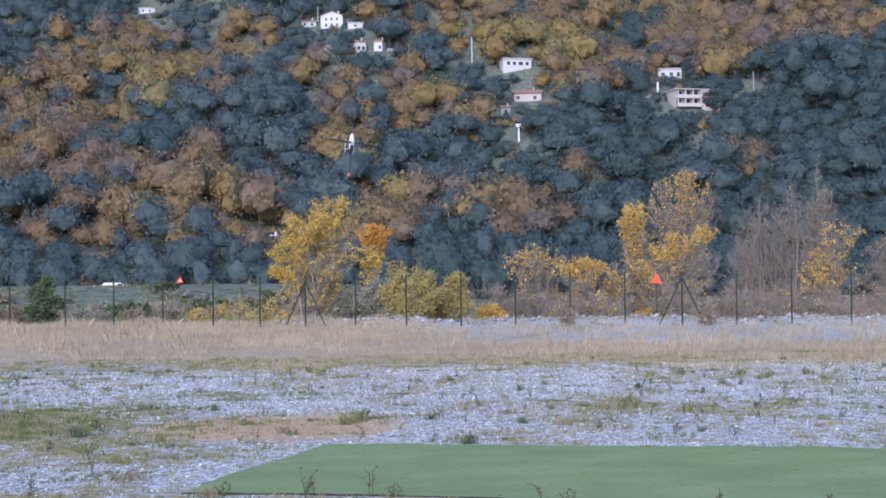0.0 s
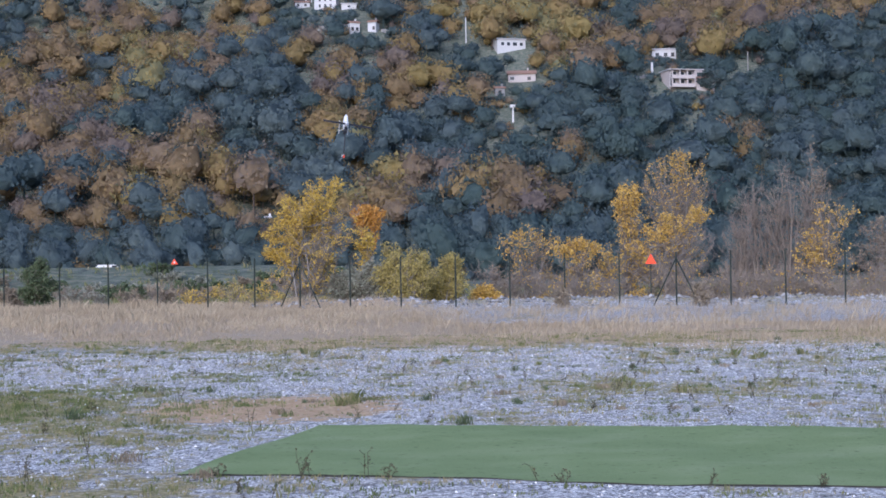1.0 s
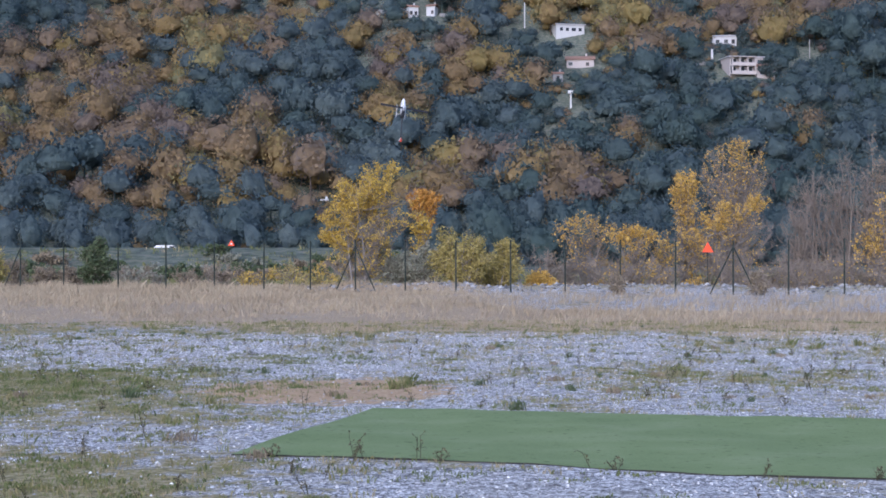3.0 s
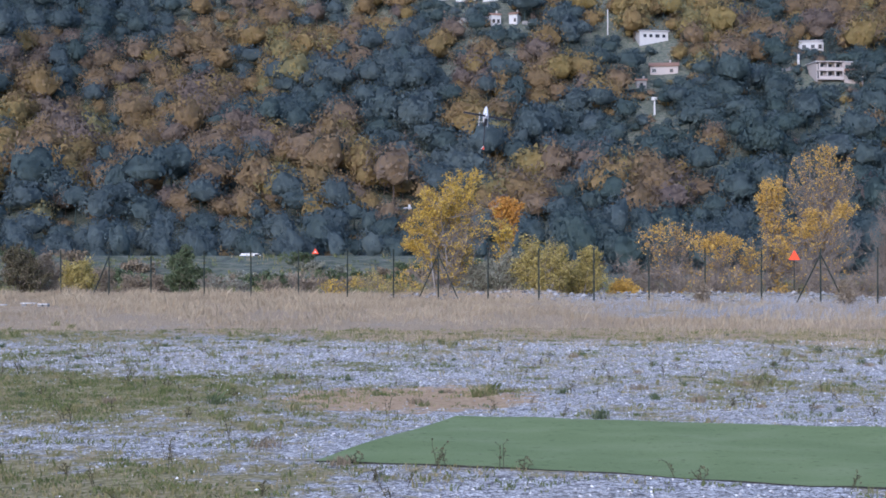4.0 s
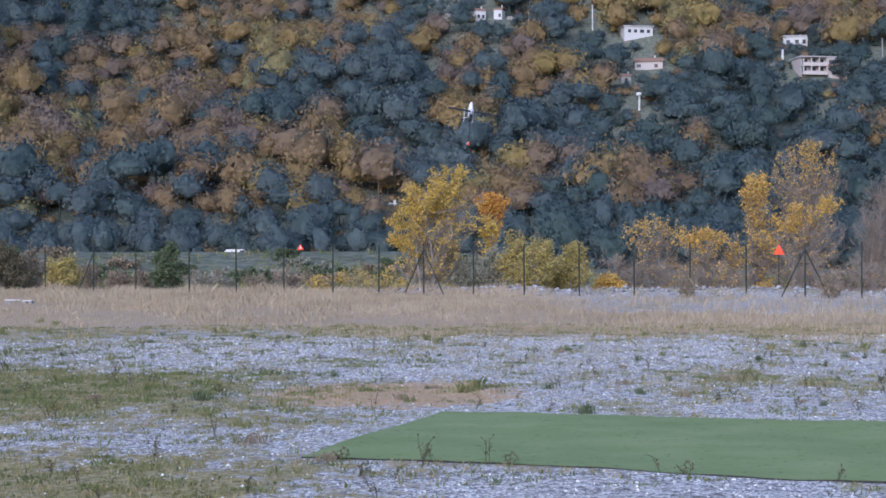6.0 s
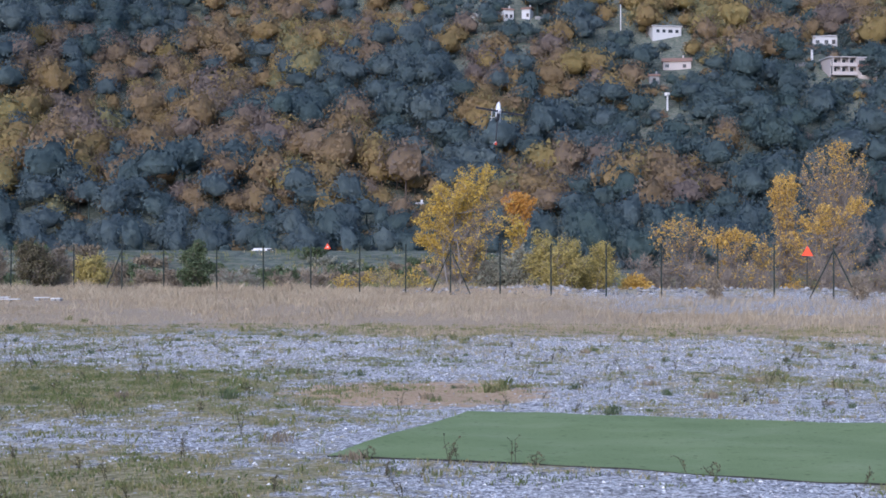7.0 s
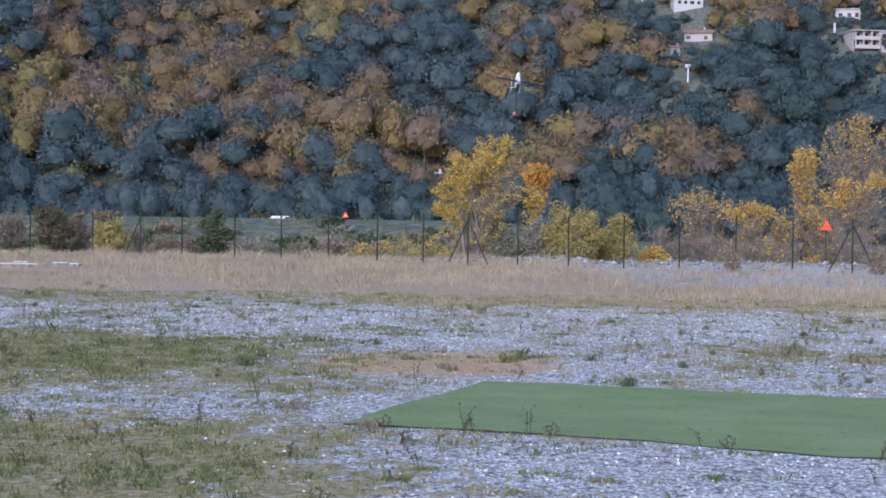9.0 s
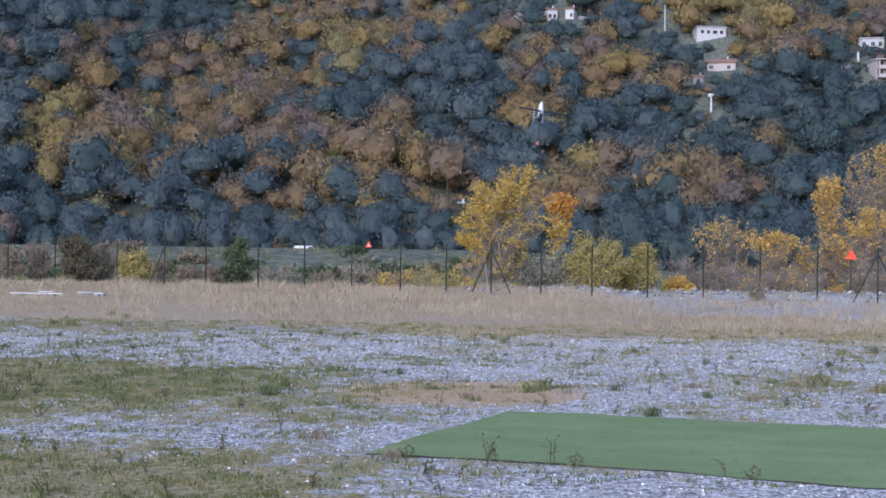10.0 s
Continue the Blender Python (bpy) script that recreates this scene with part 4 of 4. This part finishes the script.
def van():
    x, y = -325 / 2500 * 152, 152
    g = empty("parked_van", "white van roof showing over the grassy dike", "van", x, y + 6, 1.25)
    bm = box(bmesh.new(), -1.15, 1.15, -0.85, 0.85, 0.35, 1.35, 0.18)
    part("body", bm, M_WHITE, g)
    part("windscreen", box(bmesh.new(), 0.55, 1.05, -0.87, 0.87, 0.95, 1.25, 0.04), M_PANE, g)
    for sx in (-0.75, 0.75):
        for sy in (-0.72, 0.72):
            part("wheel", rod(bmesh.new(), (sx, sy - 0.1, 0.3), (sx, sy + 0.1, 0.3), 0.3, sides=16), M_RUBBER, g)


van()


def boards():
    for x, y, w, a, dz in ((-15.9, 50.4, 1.95, -6, 0.08), (-15.85, 51.3, 0.55, 4, 0.12), (-14.5, 51.6, 0.55, 9, 0.10), (-13.85, 51.2, 0.36, -8, 0.08)):
        g = empty("white_board", "weathered white board lying in dry grass", "board", x, y, None, a, "boards in the grass")
        bm = box(bmesh.new(), -w / 2, w / 2, -0.14, 0.14, dz, dz + 0.03, 0.008)
        part("sheet", bm, M_WHITE, g)
        for s in (-0.3, 0.3):
            part("block", box(bmesh.new(), s * w - 0.08, s * w + 0.08, -0.11, 0.11, -0.03, dz - 0.001, 0.01), M_CONCRETE, g)


boards()


# ---- model helicopter in the air ----
def helicopter():
    y = 40.0
    x, z = 103 / 2500 * y, EYE + 255 / 2500 * y
    g = empty("model_helicopter", "white and black model helicopter hanging nose up in the air", "helicopter", x, y, z)
    g.matrix_basis = pose(x, y, z, 78, 8, 12)
    bm = bmesh.new()
    bmesh.ops.create_uvsphere(bm, u_segments=20, v_segments=12, radius=1)
    for v in bm.verts:
        v.co = Vector((v.co.x * 0.07, 0.10 + v.co.y * 0.26, -0.02 + v.co.z * (0.12 if v.co.y < 0 else 0.10)))
    part("canopy", bm, M_WHITE, g, smooth=True)
    part("frame", box(bmesh.new(), -0.04, 0.04, -0.22, 0.12, -0.10, 0.08, 0.012), M_CARBON, g)
    part("tail_boom", rod(bmesh.new(), (0, -0.2, 0.0), (0, -0.88, 0.02), 0.020, 0.015, 12), M_CARBON, g)
    bm = bmesh.new()
    vs = [bm.verts.new(p) for p in ((0.004, -0.80, 0.0), (0.004, -0.92, 0.13), (0.004, -0.98, 0.13), (0.004, -0.90, -0.10))]
    ws = [bm.verts.new((-0.004, *v.co[1:])) for v in vs]
    bm.faces.new(vs)
    bm.faces.new(ws[::-1])
    for i in range(4):
        bm.faces.new((vs[i], ws[i], ws[(i + 1) % 4], vs[(i + 1) % 4]))
    bmesh.ops.recalc_face_normals(bm, faces=bm.faces)
    part("tail_fin", bm, M_RED, g)
    part("mast", rod(bmesh.new(), (0, 0, 0.06), (0, 0, 0.20), 0.008), M_STEEL, g)
    rotor = part("rotor_head", rod(bmesh.new(), (0, 0, 0.17), (0, 0, 0.21), 0.03), M_STEEL, g)
    for s in (-1, 1):
        part("rotor_blade", box(bmesh.new(), min(s * 0.05, s * 0.70), max(s * 0.05, s * 0.70), -0.03, 0.03, 0.185, 0.193, 0.003), M_CARBON, rotor)
        sk = part("skid", rod(bmesh.new(), (s * 0.13, -0.18, -0.21), (s * 0.13, 0.22, -0.21), 0.008), M_WHITE, g)
        for q in (-0.08, 0.12):
            part("strut", rod(bmesh.new(), (s * 0.035, q, -0.09), (s * 0.13, q, -0.21), 0.008), M_WHITE, sk)
        part("tail_blade", box(bmesh.new(), -0.032, -0.026, -0.90, -0.87, min(0.02, 0.02 + s * 0.12), max(0.02, 0.02 + s * 0.12), 0.002), M_WHITE, g)


helicopter()


# ---- grass, weeds and stones ----
def blades(points, hgt, rng, n_blades, spread, lean, width):
    """Grass tufts: thin bent blades, two triangles each, from each foot."""
    p = np.repeat(np.asarray(points, float), n_blades, axis=0)
    h = np.repeat(np.asarray(hgt, float), n_blades) * rng.uniform(0.5, 1.1, len(p))
    a = rng.uniform(0, 2 * math.pi, len(p))
    b = rng.uniform(0, 2 * math.pi, len(p))
    foot = p + np.stack([np.cos(a), np.sin(a), np.zeros(len(p))], -1) * (rng.uniform(0, 1, len(p)) * spread)[:, None]
    out = np.stack([np.cos(b), np.sin(b), np.zeros(len(p))], -1) * (h * rng.uniform(0.1, 1, len(p)) * lean)[:, None]
    side = np.stack([-np.sin(b * 1.7), np.cos(b * 1.7), np.zeros(len(p))], -1) * width
    up = np.array([[0, 0, 1.0]])
    mid = foot + out * 0.35 + up * (h * 0.6)[:, None]
    tip = foot + out + up * h[:, None]
    v = np.stack([foot - side - up * 0.02, foot + side - up * 0.02, mid + side * 0.7, tip, mid - side * 0.7], axis=1).reshape(-1, 3)
    f = np.arange(len(p))[:, None] * 5 + np.arange(5)[None]
    return v, f


def on_carpet(x, y):
    q = (x + 0.9) * 0.3114 + (y - 11.34) * 0.9503
    s = (x + 0.9) * 0.9503 - (y - 11.34) * 0.3114
    return (q > -0.03) & (q < 3.62) & (s > -0.15 + 0.05 * q)


def scatter(rng, n, y0, y1, half=0.47):
    y = np.sqrt(rng.uniform(y0 * y0, y1 * y1, n))
    return rng.uniform(-half, half, n) * y, y


def ground_cover():
    g = np.random.default_rng(90)
    # tall straw
    x, y = scatter(g, 50000, 23, 70)
    moss, straw, rust, _ = fields(x, y)
    keep = g.uniform(0, 1, len(x)) < np.clip(straw * 1.5 - 0.30, 0.03, 1)
    keep = keep & (g.uniform(0, 1, len(x)) < 0.55 + 0.45 * np.sin(x * 0.8 + 2) * np.sin(y * 0.5 + 0.3 * x) + 0.3 * smooth(46, 56, y + 0.4 * x))
    x, y = x[keep], y[keep]
    big = 0.5 + 0.5 * np.sin(x * 0.35 + 1) * np.sin(y * 0.31 + 0.4 * x)
    h = (0.12 + 0.17 * big + 0.12 * (1 - smooth(-10, 4, x)) + 0.10 * smooth(3, 9, x)) * (0.35 + 0.65 * smooth(28, 44, y + 0.6 * x)) * g.uniform(0.35, 1.3, len(x))
    h = h * (1 - 0.6 * (np.abs(x + 15.0) < 2.4) * (y > 43) * (y < 51)) * (0.7 + 0.6 * (0.5 + 0.5 * np.sin(x * 1.9 + 0.5 * y)) ** 2)
    v, f = blades(np.stack([x, y, heights(x, y)], -1), h, g, 5, 0.26, 0.9, 0.0065)
    drift = 0.22 * np.sin(x * 0.7 + 1.3 * np.sin(y * 0.4)) * np.sin(y * 0.55 + 0.3)
    tone = np.repeat(np.repeat(np.clip(g.normal(0.5, 0.22, len(x)) + drift, 0, 1), 5), 5)
    tagged(obj("dry_grass", v, f, M_STRAW, tone=tone), "tall pale dry grass along the fence", "grass", kind="stuff")
    # scrub on the face of the dike
    x, y = scatter(g, 5600, 98, 147)
    keep = g.uniform(0, 1, len(x)) < 0.55 + 0.45 * np.sin(x * 0.5 + 1) * np.sin(y * 0.35 + 0.2 * x)
    x, y = x[keep], y[keep]
    v, f = blades(np.stack([x, y, heights(x, y)], -1), g.uniform(0.15, 0.6, len(x)), g, 7, 0.5, 1.0, 0.035)
    tone = np.repeat(np.repeat(np.clip(g.normal(0.45, 0.25, len(x)), 0, 1), 7), 5)
    tagged(obj("dike_scrub", v, f, M_TUFT, tone=tone), "low olive and brown scrub on the dike", "scrub", kind="stuff")
    # low turf on the gravel
    x, y = scatter(g, 46000, 7.2, 33)
    moss, straw, rust, _ = fields(x, y)
    keep = (g.uniform(0, 1, len(x)) < np.clip(moss * 1.5 - 0.22, 0.006, 1)) & ~on_carpet(x, y)
    x, y = x[keep], y[keep]
    h = g.uniform(0.012, 0.036, len(x)) * g.choice([1, 1, 1, 1.8], len(x)) * (1 + 0.5 * smooth(14, 30, y))
    lush = 0.5 + 0.5 * np.sin(x * 6.1 + 2.0 * np.sin(y * 1.7)) * np.sin(y * 2.9 + 1.5 * np.sin(x * 2.3))
    h = h * (0.7 + 1.5 * lush ** 3)
    v, f = blades(np.stack([x, y, heights(x, y)], -1), h, g, 6, 0.07, 1.0, 0.005)
    green = 0.5 + 0.5 * np.sin(x * 0.9 + 1.0) * np.sin(y * 0.5 + 2.0)
    tone = np.repeat(np.repeat(np.clip(g.normal(0.78, 0.24, len(x)) + 0.30 * smooth(21, 27, y) - 0.38 * lush ** 2 - 0.45 * np.clip((y - 12.0) / 3, 0, 1) * (x < 0) * green, 0, 1), 6), 5)
    tagged(obj("low_turf", v, f, M_TUFT, tone=tone), "low patchy moss and turf on gravel", "grass", kind="stuff")
    # loose stones, four-sided lumps sunk in the ground
    x, y = scatter(g, 80000, 8.2, 29)
    moss, straw, rust, _ = fields(x, y)
    keep = ~on_carpet(x, y) & (g.uniform(0, 1, len(x)) > np.clip(np.maximum(moss * 1.9 - 0.35, rust * 1.2), 0, 0.93))
    x, y = x[keep], y[keep]
    n = len(x)
    r = (0.009 + 0.017 * g.uniform(0, 1, n) ** 2) * (0.85 + 0.35 * smooth(12, 25, y))
    r[g.uniform(0, 1, n) < 0.004] *= 1.7
    c = np.stack([x, y, heights(x, y) - r * 0.1], -1)
    a = g.uniform(0, 6.28, n)
    unit4 = np.stack([np.stack([np.cos(a + k * 1.571), np.sin(a + k * 1.571), np.zeros(n)], -1) for k in range(4)] + [np.stack([0.3 * np.cos(a * 3), 0.3 * np.sin(a * 3), np.full(n, 0.65)], -1)], axis=1)
    v = (c[:, None, :] + unit4 * r[:, None, None] * g.uniform(0.6, 1.25, (n, 5, 1))).reshape(-1, 3)
    tri4 = np.array([[0, 1, 4], [1, 2, 4], [2, 3, 4], [3, 0, 4]])
    f = (np.arange(n)[:, None, None] * 5 + tri4[None]).reshape(-1, 3)
    tagged(obj("pebbles", v, f, M_STONE, tone=np.repeat(np.clip(g.normal(0.5, 0.36, n), 0, 1), 5)), "loose pale grey pebbles", "gravel", kind="stuff")
    # flat mats of weed strewn over the gravel
    cx, cy = scatter(g, 900, 8, 34)
    ex, ey = scatter(g, 1500, 8.4, 21)
    more = g.uniform(0, 1, len(ex)) < np.clip(fields(ex, ey)[0] * 1.6 - 0.5, 0, 1)
    cx, cy = np.append(cx, ex[more]), np.append(cy, ey[more])
    keep = ~on_carpet(cx, cy)
    cx, cy = cx[keep], cy[keep]
    per = g.integers(8, 34, len(cx))
    k = np.repeat(np.arange(len(cx)), per)
    wide = g.uniform(0.06, 0.26, len(cx))
    x, y = cx[k] + g.normal(0, 1, len(k)) * wide[k], cy[k] + g.normal(0, 0.6, len(k)) * wide[k]
    keep = ~on_carpet(x, y)
    x, y, k = x[keep], y[keep], k[keep]
    v, f = blades(np.stack([x, y, heights(x, y)], -1), g.uniform(0.015, 0.045, len(x)), g, 3, 0.05, 1.2, 0.006)
    mood = np.clip(g.normal(0.36, 0.32, len(cx)), 0, 1)
    tagged(obj("weed_mats", v, f, M_TUFT, tone=np.repeat(mood[k], 15)), "small olive and brown mats of weed on gravel", "weeds", kind="stuff")
    unit = np.array([[1, 0, 0], [0, 1, 0], [-1, 0, 0], [0, -1, 0], [0, 0, 0.7], [0, 0, -0.7]], float)
    tri = np.array([[0, 1, 4], [1, 2, 4], [2, 3, 4], [3, 0, 4], [1, 0, 5], [2, 1, 5], [3, 2, 5], [0, 3, 5]])
    # stones on the bank by the fence
    n = 1100
    x = g.uniform(-3, 27, n)
    y = 63.0 - 0.40 * x + g.normal(0, 1.3, n)
    r = 0.04 + 0.11 * g.uniform(0, 1, n) ** 3
    c = np.stack([x, y, heights(x, y) + r * 0.2], -1)
    v = (c[:, None, :] + unit[None] * r[:, None, None] * g.uniform(0.6, 1.3, (n, 6, 1))).reshape(-1, 3)
    f = (np.arange(n)[:, None, None] * 6 + tri[None]).reshape(-1, 3)
    tagged(obj("bank_stones", v, f, M_STONE, tone=np.repeat(g.uniform(0.0, 0.55, n), 6)), "pale river stones heaped along the bank", "stones", kind="stuff")


ground_cover()


def clump(name, label, rng, h, n, leaf, category, width=0.006, spread=0.10, lean=0.6):
    g = empty(name, label, category, 0, 0, 0)
    v, f = blades([(0, 0, 0)], [h], rng, n, spread, lean, width)
    tagged(obj("foliage", v, f, leaf, g, tone=np.repeat(rng.uniform(0, 1, n), 5)), kind="stuff")
    return g


def stalk(label, rng, h):
    g = empty("weed_stalk", label, "weed", 0, 0, 0)
    segs, tips = [], []
    for s in range(rng.integers(1, 4)):
        p = np.array([rng.normal(0, 0.015), rng.normal(0, 0.015), -0.02])
        top = p + np.array([rng.normal(0, 0.04), rng.normal(0, 0.04), h * rng.uniform(0.7, 1)])
        segs.append([*p, *top, 0.0032, 0.002])
        for k in range(6):
            q = p + (top - p) * rng.uniform(0.3, 1)
            w = q + rng.normal(0, 0.018, 3) + np.array([0, 0, 0.025])
            segs.append([*q, *w, 0.002, 0.0012])
            tips += [w, w + rng.normal(0, 0.008, 3)]
    v, f = tubes(segs, 4)
    obj("stem", v, f, M_WEED, g)
    v, f = leaves(tips, 0.014, rng)
    tagged(obj("foliage", v, f, M_WEED, g, tone=np.repeat(rng.uniform(0, 1, len(tips)), 4)), kind="stuff")
    return g


def weeds():
    g = np.random.default_rng(33)

    def spot(m, e):
        y = -EYE * 2500 / e
        return m / 2500 * y, y
    protos = [stalk("dark dried weed stalk standing on gravel", g, hh) for hh in (0.12, 0.16, 0.20, 0.26)]
    # stalks along the near edge of the felt, then strewn over the gravel
    spots = []
    for s, k in ((0.35, 0), (1.0, 1), (1.12, 2), (1.52, 3), (1.72, 0), (2.85, 2), (3.05, 0), (4.1, 1), (4.9, 0)):
        spots.append((-0.9 + 0.9503 * s + 0.013, 11.34 - 0.3114 * s - 0.04, k))
    xs, ys = scatter(g, 800, 8, 26)
    moss = fields(xs, ys)[0]
    for x, y, q in zip(xs, ys, moss):
        if not on_carpet(x, y) and g.uniform() < 0.12 + q * 0.55:
            spots.append((x, y, int(g.integers(4))))
    used = set()
    for x, y, k in spots:
        mtx = pose(x, y, height(x, y), 0, 0, g.uniform(0, 360))
        if k in used:
            copy_thing(protos[k], mtx)
        else:
            protos[k].matrix_basis = mtx
            used.add(k)
    tufts = [clump("grass_tussock", "dark green grass tussock on the gravel", g, 0.17, 80, M_BUSH, "grass", 0.005, 0.15, 1.0),
             clump("grass_tussock", "olive grass tussock on the gravel", g, 0.21, 70, M_TUFT, "grass", 0.005, 0.18, 1.0),
             clump("grass_tussock", "brownish dry tussock on the gravel", g, 0.12, 70, M_DRY, "grass", 0.005, 0.18, 1.1)]
    marks = [(-378, -252, 0), (106, -232, 1), (88, -236, 1), (306, -276, 0), (40, -152, 1), (28, -146, 1), (692, -160, 0), (636, -165, 1), (-286, -325, 2), (-150, -358, 2), (700, -230, 1),
             (258, -170, 2), (-655, -112, 1), (-630, -118, 1), (480, -250, 2), (375, -225, 2), (800, -165, 1), (850, -170, 1), (930, -165, 1), (-760, -130, 0), (-560, -250, 2), (-20, -250, 2), (560, -220, 2)]
    spots = [(*spot(m, e), k) for m, e, k in marks]
    xs, ys = scatter(g, 110, 15, 31)
    spots += [(x, y, int(g.integers(3))) for x, y in zip(xs, ys) if not on_carpet(x, y)]
    used = set()
    for n, (x, y, k) in enumerate(spots):
        size = g.uniform(0.25, 0.7) if n >= len(marks) else 0.85
        mtx = pose(x, y, height(x, y), 0, 0, g.uniform(0, 360)) @ Matrix.Diagonal((size, size, size, 1))
        if k in used:
            copy_thing(tufts[k], mtx)
        else:
            tufts[k].matrix_basis = mtx
            used.add(k)


weeds()
